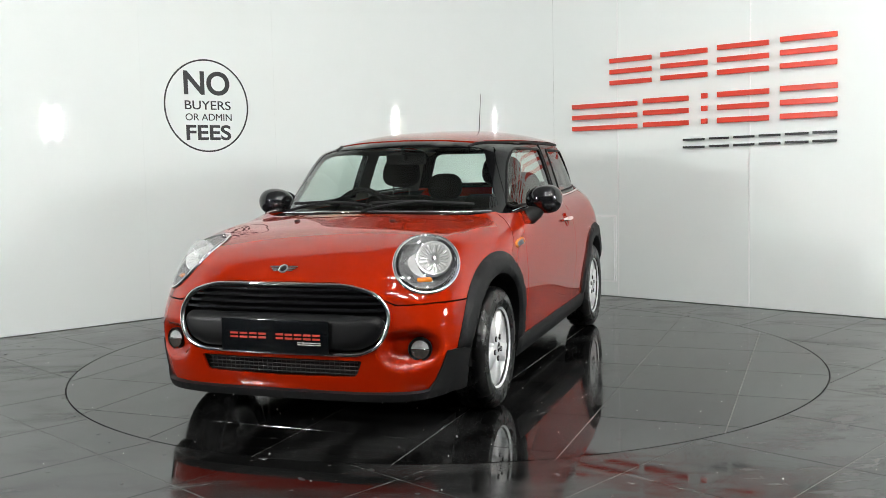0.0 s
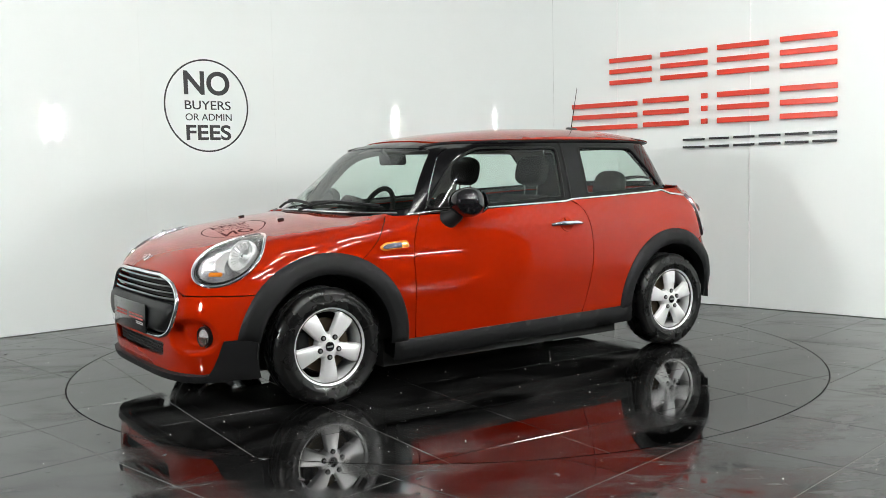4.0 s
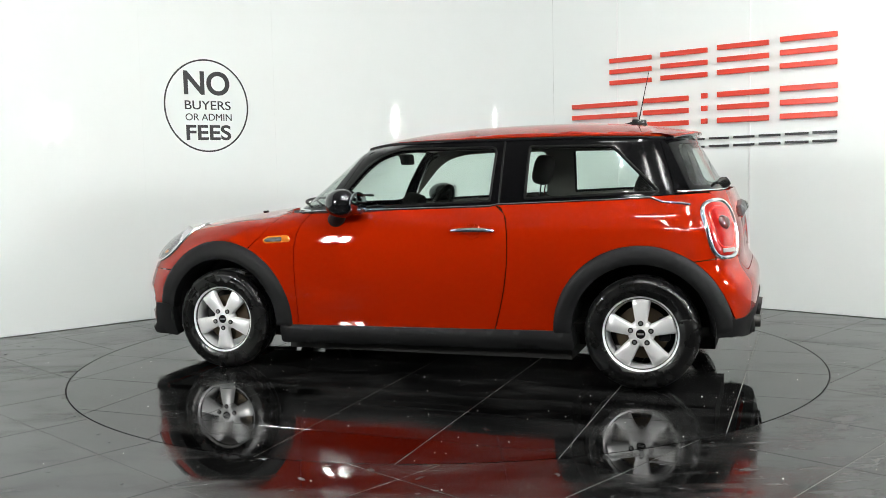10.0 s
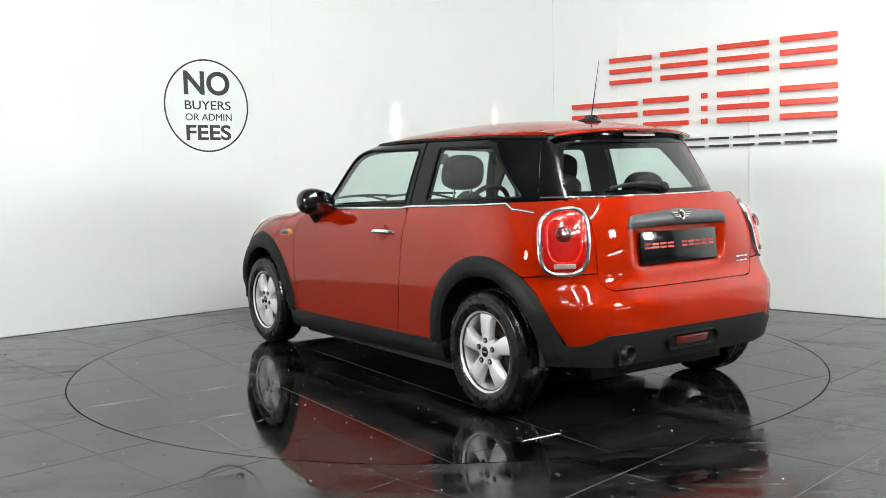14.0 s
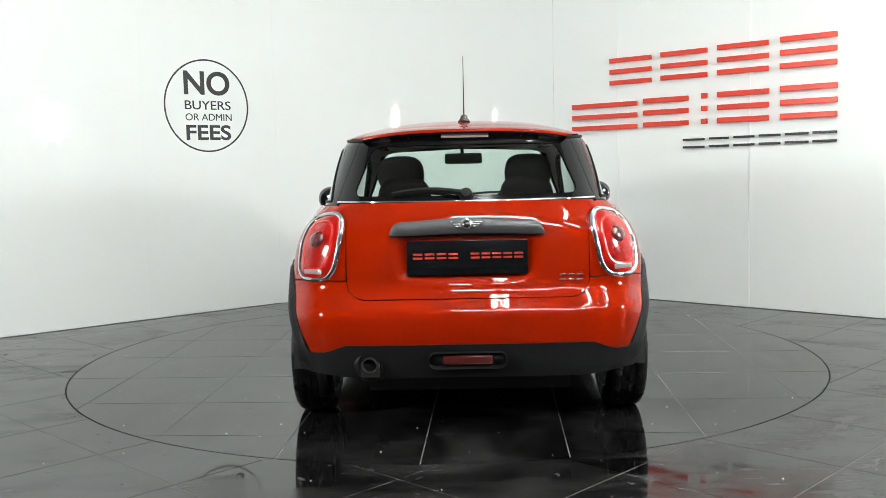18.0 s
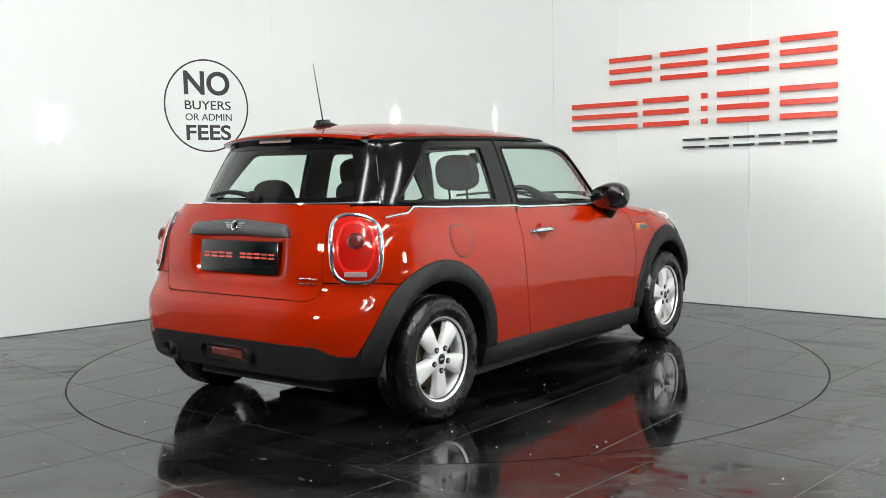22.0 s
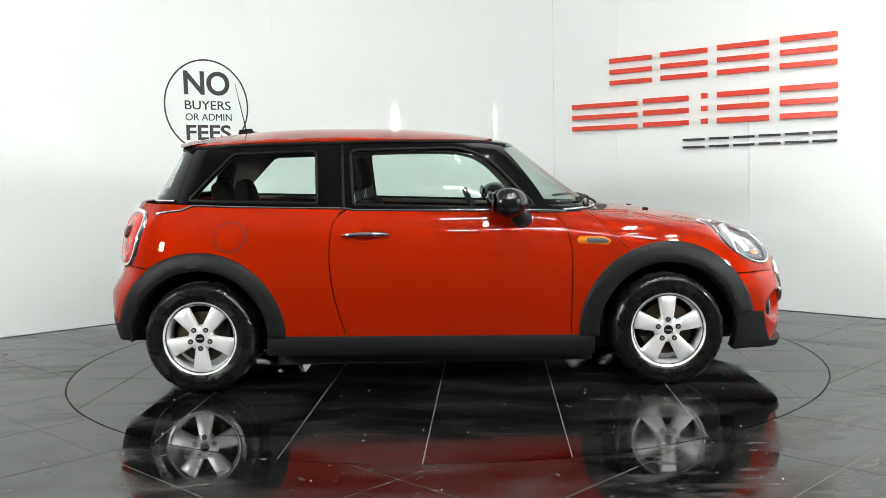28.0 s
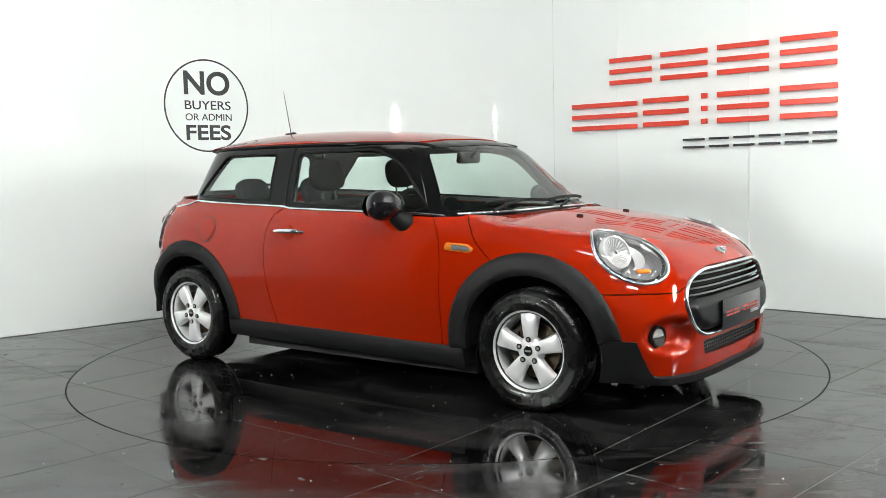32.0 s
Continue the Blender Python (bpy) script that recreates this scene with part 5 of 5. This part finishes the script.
for bb, rr_ in ((bm, rows), (bu, rows2)):
    for a, b in zip(rr_, rr_[1:]):
        for k in range(len(a) - 1):
            bb.faces.new((a[k], a[k + 1], b[k + 1], b[k]))
    bmesh.ops.recalc_face_normals(bb, faces=bb.faces[:])
for r in (rows2[0], rows2[-1]):
    bu.faces.new(r)
spoiler = part("rear_spoiler", bm, M_PAINT, car, "red roof spoiler", angle=60)
part("spoiler_underside", bu, M_GLOSSBLACK, spoiler, "black spoiler underside", angle=30)
part("brake_light", bm_box((0.006, 0.22, 0.012), 0.003, 1), M_CLEAR_LENS, spoiler, "slim high brake light", pose(-1.474, 0, 1.322, 0, 25, 0))

# rear valance fittings
M_PIPE = material("sooty_steel", (0.03, 0.029, 0.028), 0.45, metal=0.7, vary=0.2)
q, n_ = place(lower_body, REAR, 0.006, 0.345, 0.004)
sur = part("fog_light_surround", bm_box((0.02, 0.345, 0.074), 0.034, 4), M_CLAD, car, "black oval surround of the rear fog light", face_out(q, n_))
part("rear_fog_light", bm_box((0.02, 0.225, 0.048), 0.012, 4, (0.008, 0, 0)), M_DARK_LENS, sur, "red rear fog light")
part("exhaust_pipe", bm_lathe([(0.028, -0.20), (0.028, 0.062), (0.031, 0.066), (0.034, 0.060), (0.034, -0.20)], 28, "X"), M_PIPE, car, "dark steel exhaust pipe", pose(-1.766, 0.435, 0.326, 0, 0, 180))
part("exhaust_cutout", bm_lathe([(0.038, -0.06), (0.042, 0.006), (0.050, 0.012), (0.068, 0.004), (0.088, -0.022), (0.10, -0.06)], 32, "X"), M_CLAD, car, "plastic ring round the exhaust", pose(-1.790, 0.435, 0.334, 0, 0, 180))
# Dark slab on the bumper face: shade of an open notch as colour.
part("exhaust_recess", bm_box((0.014, 0.084, 0.070), 0.006, 2), M_DARKGAP, car, "dark slab standing in for the shaded notch under the exhaust", pose(-1.796, 0.435, 0.303))

# rear wiper
base, n_ = place(greenhouse, REAR, 0.0, 1.052, 0.016)
part("rear_wiper_hub", bm_lathe([(0.0001, 0.022), (0.022, 0.020), (0.030, 0.006), (0.030, -0.02)], 20, "X"), M_CLAD, car, "black rear wiper hub", face_out(base, n_))
pts = REAR.lift(greenhouse, [(y, 1.052 + 0.018 * math.sin((y) / 0.33 * math.pi) + 0.01 * y) for y in np.linspace(-0.01, 0.33, 14)])
pts = pts + gradient(greenhouse, pts) * 0.020
part("rear_wiper", bm_tube([tuple(q) for q in pts], lambda t: 0.015 - 0.008 * t, 8), M_CLAD, car, "black rear wiper arm")

# ---------------------------------------------------------------- car: sides
# door handles
def build_handle():
    q, n_ = place(lower_body, LEFT, -0.345, 0.831, 0.026)
    m = face_out(q, n_)
    cup = part("handle_cup", bm_lathe([(0.0001, -0.027), (0.034, -0.025), (0.043, -0.023), (0.045, -0.026)], 28, "X"), M_PAINT, car, "round recess behind the handle", m)
    pts = [(0.0 - 0.020 * abs(t) ** 3, 0.122 * t, 0.0) for t in np.linspace(-1, 1, 17)]
    bm = bm_tube(pts, lambda t: 0.0135 - 0.006 * abs(2 * t - 1) ** 3, 10)
    part("door_handle", bm, M_CHROME, car, "chrome door handle", m)
    ringp = [stick(lower_body, [tuple(m @ Vector((-0.026, 0.047 * math.cos(2 * math.pi * k / 32), 0.040 * math.sin(2 * math.pi * k / 32))))])[0] for k in range(32)]
    part("cup_edge", ribbon(ringp, gradient(lower_body, np.array(ringp)), 0.006, 0.003), M_PAINT, car)
    part("key_cap", bm_lathe([(0.0001, 0.004), (0.010, 0.003), (0.012, -0.01)], 16, "X"), M_PAINT, car, "", m @ pose(-0.020, 0.0, 0.032))
    return None


def both_new(fn):
    """Builds parts on the left side, then their mirror images."""
    before = set(car.children)
    fn()
    for ob in [c for c in car.children if c not in before]:
        mirrored(ob)


both_new(build_handle)


def build_side_indicator():
    ol = rounded([(0.765, 0.768, 0.02), (0.775, 0.806, 0.02), (0.915, 0.800, 0.025), (0.950, 0.778, 0.02), (0.930, 0.757, 0.02)], 0, 0.015)
    lamp = panel("side_indicator", car, M_AMBER, lower_body, LEFT, ol, "amber side indicator with a grey insert", offset=0.010, skirt=0.012, lip=0.010, spacing=0.010)
    ins = rounded([(0.815, 0.770, 0.012), (0.818, 0.796, 0.012), (0.908, 0.791, 0.012), (0.937, 0.777, 0.01), (0.924, 0.766, 0.01)], 0, 0.015)
    panel("indicator_insert", lamp, M_GRIP, lower_body, LEFT, ins, "grey ribbed insert", offset=0.013, skirt=0.006, lip=0.004, spacing=0.010)


both_new(build_side_indicator)


def build_mirror():
    mir = new("door_mirror")
    mir.parent = car
    tagged(mir, "gloss black rounded door mirror")
    bm = bmesh.new()
    bmesh.ops.create_icosphere(bm, subdivisions=4, radius=1.0)
    for v in bm.verts:
        x, y, z = v.co
        # blunt behind, drawn out in front
        x = x * (0.106 if x > 0 else 0.090)
        y = math.copysign(abs(y) ** 0.93, y) * 0.107
        z = math.copysign(abs(z) ** 0.93, z) * 0.081 * (1.0 + 0.10 * y / 0.106)
        v.co = (x, y, z)
    part("mirror_shell", bm, M_GLOSSBLACK, mir, "gloss black mirror shell", pose(0.402, 0.856, 0.990, 0, 0, -8), angle=80)
    bm = bm_lathe([(0.0001, 0.0), (0.93, 0.0), (1.0, 0.10), (0.98, 0.25)], 40, "X")
    bmesh.ops.scale(bm, vec=(0.04, 0.090, 0.064), verts=bm.verts[:])
    part("mirror_glass", bm, M_MIRROR, mir, "mirror glass", pose(0.309, 0.856, 0.990, 0, 0, -8), angle=40)
    pts = [(0.490, 0.765, 0.890), (0.476, 0.79, 0.898), (0.458, 0.82, 0.922), (0.440, 0.85, 0.962)]
    part("mirror_arm", bm_tube(pts, lambda t: 0.056 - 0.020 * t, 16), M_CLAD, mir, "black plastic mirror foot", angle=60)


both_new(build_mirror)

# fuel flap on the right side only
fc = patch_outline(lower_body, tuple(place(lower_body, RIGHT, -1.068, 0.838)[0]), 0.083, 0.083, n=40)
panel("fuel_flap", car, M_PAINT, lower_body, RIGHT, RIGHT.flat(fc[0]), "round red fuel flap", offset=0.004, skirt=0.006, lip=0.004, spacing=0.015)
fr = stick(lower_body, fc[0])
part("flap_joint", ribbon(fr, gradient(lower_body, fr), 0.007, 0.002), M_DARKGAP, car)

# window frames: dull black lines round the glass and the door's upper edge
def build_window_seals():
    for ol in (door_glass, rear_glass):
        pts = LEFT.lift(greenhouse, ol)
        nm = gradient(greenhouse, pts)
        part("window_seal", ribbon(pts + nm * 0.001, nm, 0.014, 0.005), M_SEAL, car, "black window seal", angle=60)
    pts = LEFT.lift(greenhouse, [(-0.468 - 0.012 * k / 10, 0.975 + 0.034 * k) for k in range(11)])
    nm = gradient(greenhouse, pts)
    part("pillar_seal", ribbon(pts + nm * 0.001, nm, 0.012, 0.004, False), M_SEAL, car, "black door seal on the pillar", angle=60)
    pts = LEFT.lift(greenhouse, [(x, float(RAIL(x)) - 0.004) for x in np.linspace(0.42, -1.42, 40)])
    nm = gradient(greenhouse, pts)
    part("roof_gutter", ribbon(pts + nm * 0.002, nm, 0.014, 0.007, False), M_SEAL, car, "dark roof gutter strip", angle=60)


both_new(build_window_seals)

# aerial
ap = TOP.lift(greenhouse, [(-1.115, 0.0)])[0]
bm = bm_box((0.14, 0.060, 0.046), 0.016, 4, (0, 0, 0.018))
for v in bm.verts:
    if v.co.z > 0.012:
        v.co.x = v.co.x * 0.62 - 0.018
        v.co.y *= 0.6
aer = part("aerial_base", bm, M_GLOSSBLACK, car, "black aerial base", pose(ap[0], 0, ap[2] - 0.004, 0, -4, 0))
rod = [(-0.015 - 0.040 * t, 0, 0.024 + 0.300 * t) for t in np.linspace(0, 1, 12)]
part("aerial_rod", bm_tube(rod, lambda t: 0.0038 - 0.0022 * t, 6), M_CLAD, aer, "thin black aerial rod")

# front wipers, washer jets
for y0, y1, base_y in ((0.55, 0.0, 0.02), (0.02, -0.50, -0.50)):
    pts = FRONT.lift(greenhouse, [(y0 + (y1 - y0) * t, 0.968 + 0.012 * math.sin(t * math.pi) + 0.012 * t) for t in np.linspace(0, 1, 16)])
    pts = pts + gradient(greenhouse, pts) * 0.016
    part("wiper_blade", bm_tube([tuple(q) for q in pts], 0.009, 6), M_CLAD, car, "black wiper blade")
    mid = pts[8]
    foot = FRONT.lift(greenhouse, [(y1 - 0.02, 0.940)])[0] + np.array((0.03, 0, 0.012))
    part("wiper_arm", bm_tube([tuple(foot), tuple((foot + mid) / 2 + np.array((0.012, 0, 0.008))), tuple(mid)], 0.008, 6), M_CLAD, car, "black wiper arm")
bm = bmesh.new()
rows = []
for y in np.linspace(-0.66, 0.66, 23):
    xc = float(COWL(y))
    z = float(TOP.lift(lower_body, [(xc, y)])[0][2])
    rows.append([bm.verts.new(q) for q in ((xc + 0.02, y, z - 0.012), (xc - 0.03, y, z - 0.014), (xc - 0.10, y, z - 0.030), (xc - 0.22, y, z - 0.04))])
for a, b in zip(rows, rows[1:]):
    for k in range(3):
        bm.faces.new((a[k], a[k + 1], b[k + 1], b[k]))
bmesh.ops.recalc_face_normals(bm, faces=bm.faces[:])
part("cowl_panel", bm, M_CLAD, car, "black plastic windscreen cowl")
for s in (-1, 1):
    q = TOP.lift(lower_body, [(1.235, 0.27 * s)])[0]
    part("washer_jet", bm_box((0.034, 0.022, 0.012), 0.005, 2), M_CLAD, car, "small black washer jet", pose(q[0], q[1], q[2] + 0.004, 0, 6, 0))

# ---------------------------------------------------------------- car: underneath and inside
def notch(cx, r, a0, a1):
    return arc(cx, r, a0, a1, 20)


inner_wall = [(-1.62, 0.30)] + [q for q in notch(AXLE_R, 0.385, 180, 0)] + [q for q in notch(AXLE_F, 0.385, 180, 0)] + [(1.64, 0.36), (1.58, 0.60), (1.40, 0.72), (0.80, 0.90), (-1.50, 0.985), (-1.58, 0.90)]
both(panel("inner_side", car, M_CABIN, lower_body, LEFT, rounded(inner_wall, 0, 0.04), "dark inner body side", offset=-0.045, skirt=0, spacing=0.06))


capping = belt_line(-1.56, 0.74, 24, 0.006) + [(x, z - 0.16) for x, z in belt_line(0.74, -1.56, 24)]
both(panel("door_capping", car, M_CABIN, lower_body, LEFT, rounded(capping, 0, 0.04), "dark inner door capping", offset=-0.016, skirt=0, spacing=0.04))


def build_liner(cx):
    bm = bmesh.new()
    rows = []
    for k in range(25):
        a = radians(-3 + 186 * k / 24)
        rows.append([bm.verts.new((cx + 0.378 * math.cos(a), y, HUB_Z + 0.378 * math.sin(a))) for y in (0.80, 0.66, 0.50)] + [bm.verts.new((cx + 0.05 * math.cos(a), 0.50, HUB_Z + 0.05 * math.sin(a)))])
    for a, b in zip(rows, rows[1:]):
        for k in range(3):
            bm.faces.new((a[k], a[k + 1], b[k + 1], b[k]))
    part("wheel_liner", bm, M_DARKGAP, car, "black wheel arch liner")


both_new(lambda: (build_liner(AXLE_F), build_liner(AXLE_R)))
for x0, x1, hw, zl in ((-1.66, -1.60, 0.48, 0.285), (-1.60, -0.86, 0.46, 0.165), (-0.86, 0.86, 0.69, 0.120), (0.86, 1.60, 0.46, 0.145), (1.60, 1.86, 0.52, 0.20)):
    part("underbody", bm_box((x1 - x0, 2 * hw, 0.30 - zl), 0.0, 1, ((x0 + x1) / 2, 0, (0.30 + zl) / 2)), M_DARKGAP, car, "black underbody tray")
part("axle_beam", bm_tube([(AXLE_R, -0.66, 0.25), (AXLE_R + 0.05, 0, 0.22), (AXLE_R, 0.66, 0.25)], 0.035, 8), M_DARKGAP, car, "dark rear axle beam")
for sx in (-1, 1):
    part("axle_beam", bm_tube([(AXLE_F, sx * 0.66, 0.28), (AXLE_F - 0.03, sx * 0.40, 0.24)], 0.03, 8), M_DARKGAP, car, "dark suspension arm")
part("cabin_floor", bm_box((2.5, 1.40, 0.05), 0, 1, (-0.45, 0, 0.30)), M_CABIN, car, "dark cabin floor")
part("engine_bulkhead", bm_box((0.06, 1.36, 0.60), 0.01, 1, (0.90, 0, 0.60)), M_CABIN, car, "dark bulkhead")


def bm_pad(size, bevel, segs=4):
    return bm_box(size, bevel, segs)


def build_seat(name, x, y, w, back_top, lean, rest_z):
    seat = new(name)
    seat.parent = car
    tagged(seat, "charcoal cloth car seat with a headrest")
    part("cushion", bm_pad((0.50, w, 0.15), 0.055), M_SEAT, seat, "", pose(x + 0.24, y, 0.50, 0, -6, 0), angle=60)
    h = back_top - 0.50
    part("backrest", bm_pad((0.13, w, h), 0.055), M_SEAT, seat, "", pose(x - 0.02 - 0.5 * h * math.tan(radians(lean)), y, 0.50 + h / 2, 0, -lean, 0), angle=60)
    xr = x - 0.02 - (rest_z - 0.50) * math.tan(radians(lean))
    bm = bmesh.new()
    bmesh.ops.create_icosphere(bm, subdivisions=4, radius=1.0)
    for v in bm.verts:
        x_, y_, z_ = v.co
        k_ = (abs(y_) ** 3.2 + abs(z_) ** 3.2 + abs(x_) ** 3.2) ** (-1 / 3.2)
        v.co = (x_ * k_ * 0.055, y_ * k_ * 0.132 * (1.0 - 0.10 * max(0.0, z_)), z_ * k_ * 0.098)
    part("headrest", bm, M_SEAT, seat, "rounded headrest", pose(xr + 0.01, y, rest_z, 0, -lean + 4, 0), angle=60)
    for sy in (-0.06, 0.06):
        part("headrest_post", bm_tube([(xr + 0.01, y + sy, rest_z - 0.06), (xr + 0.03, y + sy, back_top - 0.04)], 0.006, 8), M_CHROME, seat, "chrome headrest post")


for sy in (-1, 1):
    build_seat("front_seat", -0.26, 0.36 * sy, 0.48, 1.005, 17, 1.150)
    build_seat("rear_seat", -0.98, 0.30 * sy, 0.50, 0.955, 22, 1.035)
part("parcel_shelf", bm_box((0.38, 1.16, 0.03), 0.01, 2), M_CABIN, car, "dark parcel shelf", pose(-1.40, 0, 0.935))
bm = bm_box((0.46, 1.34, 0.30), 0.07, 4)
for v in bm.verts:
    if v.co.z > 0.05 and v.co.x > 0:
        v.co.z -= 0.02
part("dashboard", bm, M_CABIN, car, "dark dashboard", pose(0.66, 0, 0.775), angle=50)
part("instrument_hood", bm_lathe([(0.0001, 0.0), (0.10, 0.0), (0.105, 0.06), (0.10, 0.10)], 28, "X"), M_CABIN, car, "round instrument hood", pose(0.40, -0.36, 0.895, 0, -15, 0))
wheel_pts = [(0, 0.18 * math.cos(2 * math.pi * k / 40), 0.18 * math.sin(2 * math.pi * k / 40)) for k in range(40)]
steer = part("steering_wheel", bm_tube(wheel_pts, 0.017, 10, True), M_CABIN, car, "dark leather steering wheel", pose(0.26, -0.36, 0.885, 0, -24, 0))
part("steering_boss", bm_box((0.05, 0.15, 0.11), 0.025, 3), M_CABIN, steer)
for a in (180, 0, 270):
    part("steering_spoke", bm_tube([(0.0, 0.05 * math.cos(radians(a)), 0.05 * math.sin(radians(a))), (0.0, 0.175 * math.cos(radians(a)), 0.175 * math.sin(radians(a)))], 0.014, 8), M_CABIN, steer)
part("steering_column", bm_tube([(0.27, -0.36, 0.88), (0.55, -0.36, 0.76)], 0.04, 10), M_CABIN, car)
mir = part("rear_view_mirror", bm_box((0.035, 0.245, 0.070), 0.016, 3), M_CABIN, car, "dark rear-view mirror", pose(0.345, 0, 1.235, 0, 8, 6))
part("mirror_stalk", bm_tube([(0.02, 0, 0.0), (0.07, 0, 0.07)], 0.012, 8), M_CABIN, mir)
panel("headlining", car, M_LINER, greenhouse, TOP, rounded([(0.33, 0.48, 0.05), (0.40, 0.0), (0.33, -0.48, 0.05), (-1.36, -0.50, 0.05), (-1.36, 0.50, 0.05)], 0, 0.05), "pale cloth headlining", offset=-0.030, skirt=0, spacing=0.07)
both(panel("pillar_lining", car, M_LINING_DARK, greenhouse, LEFT, rounded(side_outline, 0, 0.03), "dark grey pillar lining", holes=[door_glass, rear_glass], offset=-0.034, skirt=0, spacing=0.04))

# ---------------------------------------------------------------- signs on the walls
def text_mesh(words, bold=0.0):
    cu = bpy.data.curves.new("words", "FONT")
    cu.body, cu.extrude, cu.offset = words, 0.02, bold
    ob = bpy.data.objects.new("words", cu)
    scene.collection.objects.link(ob)
    dg = bpy.context.evaluated_depsgraph_get()
    me = bpy.data.meshes.new_from_object(ob.evaluated_get(dg))
    bpy.data.objects.remove(ob)
    return me


def build_round_sign():
    sign = new("round_wall_sign")
    sign.matrix_basis = frame_of(on_left, 1.742, 1.735, 0.0)
    tagged(sign, "black round vinyl notice on the white wall", "sign")
    ring = bm_lathe([(0.372, 0.0), (0.372, -0.003), (0.385, -0.003), (0.385, 0.0)], 96, "Y")
    part("sign_ring", ring, M_SIGN_BLACK, sign, "thin black ring", angle=30)
    for words, x0, x1, z0, z1, bold in (("NO", 1.537, 1.955, 1.823, 2.022, 0.024), ("BUYERS", 1.540, 1.958, 1.703, 1.777, 0.005), ("OR ADMIN", 1.542, 1.964, 1.612, 1.670, 0.0), ("FEES", 1.544, 1.953, 1.449, 1.577, 0.022)):
        me = text_mesh(words, bold)
        co = np.empty(len(me.vertices) * 3)
        me.vertices.foreach_get("co", co)
        co = co.reshape(-1, 3)
        lo, hi = co.min(0), co.max(0)
        f = (co - lo) / (hi - lo)
        out = np.stack([x0 - 1.742 + f[:, 0] * (x1 - x0), -0.0005 - 0.0025 * f[:, 2], z0 - 1.735 + f[:, 1] * (z1 - z0)], 1)
        me.vertices.foreach_set("co", out.ravel())
        me.materials.clear()
        me.materials.append(M_SIGN_BLACK)
        me.update()
        ob = new("sign_word", me)
        ob.parent = sign
        tagged(ob, "black vinyl lettering")
    return sign


build_round_sign()


def build_name_sign():
    """A raised company name, drawn as plain bars of its size and colours."""
    sign = new("company_wall_sign")
    sign.matrix_basis = frame_of(on_right, 0.9, 1.70, 0.0)
    tagged(sign, "raised red and black company sign on the white wall", "sign")

    def cell(s0, s1, z0, z1, mat, bars, depth):
        t = (z1 - z0) * (0.17 if bars == 3 else 0.22)
        for k in range(bars):
            zc = z0 + t / 2 + (z1 - z0 - t) * k / (bars - 1)
            part("sign_bar", bm_box((s1 - s0, depth, t), 0.002, 1, ((s0 + s1) / 2 - 0.9, -depth / 2 - 0.014, zc - 1.70)), mat, sign, "raised red bar" if mat is M_SIGN_RED else "raised black bar")
            part("stand_off", bm_box((0.02, 0.015, 0.02), 0, 1, ((s0 + s1) / 2 - 0.9, -0.0075, zc - 1.70)), M_LAMP_BODY, sign)

    for s0, s1 in ((-0.044, 0.361), (0.451, 0.870), (0.958, 1.384), (1.473, 1.904)):
        cell(s0, s1, 1.862 + 0.012 * s0, 2.092 + 0.021 * s0, M_SIGN_RED, 3, 0.022)
    for s0, s1 in ((-0.438, 0.223), (0.284, 0.705), (0.821, 0.871), (0.959, 1.387), (1.477, 1.910)):
        cell(s0, s1, 1.482 + 0.008 * s0, 1.722 + 0.018 * s0, M_SIGN_RED, 3, 0.022)
    for s0, s1 in ((0.654, 0.847), (0.886, 1.057), (1.096, 1.270), (1.307, 1.479), (1.515, 1.698), (1.728, 1.909)):
        cell(s0, s1, 1.294 + 0.014 * (s0 - 0.65), 1.373 + 0.018 * (s0 - 0.65), M_SIGN_BLACK, 2, 0.016)
    return sign


build_name_sign()

# bright specks of grit on the floor
def build_grit(name, parent_turn, n, seed, near, far):
    rng = random.Random(seed)
    bm = bmesh.new()
    for _ in range(n):
        r, a = math.sqrt(rng.uniform(near * near, far * far)), rng.uniform(0, 2 * math.pi)
        x, y = r * math.cos(a), r * math.sin(a)
        if not parent_turn and ((Vector((x, y)) - LEFT_A).dot(Vector((L_DIR.y, -L_DIR.x))) < 0.05 or (Vector((x, y)) - RIGHT_A).dot(Vector((R_DIR.y, -R_DIR.x))) < 0.05):
            continue
        k = rng.uniform(0.0010, 0.0028) * (1.5 if rng.random() < 0.15 else 1.0)
        bmesh.ops.create_icosphere(bm, subdivisions=0 if k < 0.002 else 1, radius=k, matrix=Matrix.Translation((x, y, k * 0.5)))
    return finish(name, bm, M_GRIT)


M_GRIT = material("pale_grit", (0.75, 0.75, 0.72), 0.35)
tagged(build_grit("floor_grit", False, 300, 3, RING + 0.03, 4.4), "pale specks of grit lying on the floor", "grit", kind="stuff")
grit_on_table = build_grit("turntable_grit", True, 210, 5, 0.1, RING - 0.03)
grit_on_table.parent = turntable
tagged(grit_on_table, "pale specks of grit", kind="stuff")

# low access hatch in the wall behind the car
hatch_door = new("wall_hatch")
hatch_door.matrix_basis = frame_of(on_right, -0.30, 0.426, 0.0)
tagged(hatch_door, "low white access hatch in the panelled wall", "hatch")
part("hatch_panel", bm_box((0.56, 0.012, 0.565), 0.003, 1, (0, -0.008, 0)), M_WALL, hatch_door)
part("hatch_frame", bm_box((0.60, 0.006, 0.600), 0.002, 1, (0, -0.003, 0)), M_TRIM, hatch_door, "white hatch frame")



def motions():
    """The turntable and the car on it go round together at an even rate."""
    rows = [(t, TURN0 + TURN_RATE * t) for t in range(0, 33, 2)]
    walk(turntable, [(t, pose(0, 0, 0, 0, 0, a)) for t, a in rows])
    walk(car, [(t, pose(0, 0, 0, 0, 0, a) @ pose(*CAR_AT, 0)) for t, a in rows])


motions()
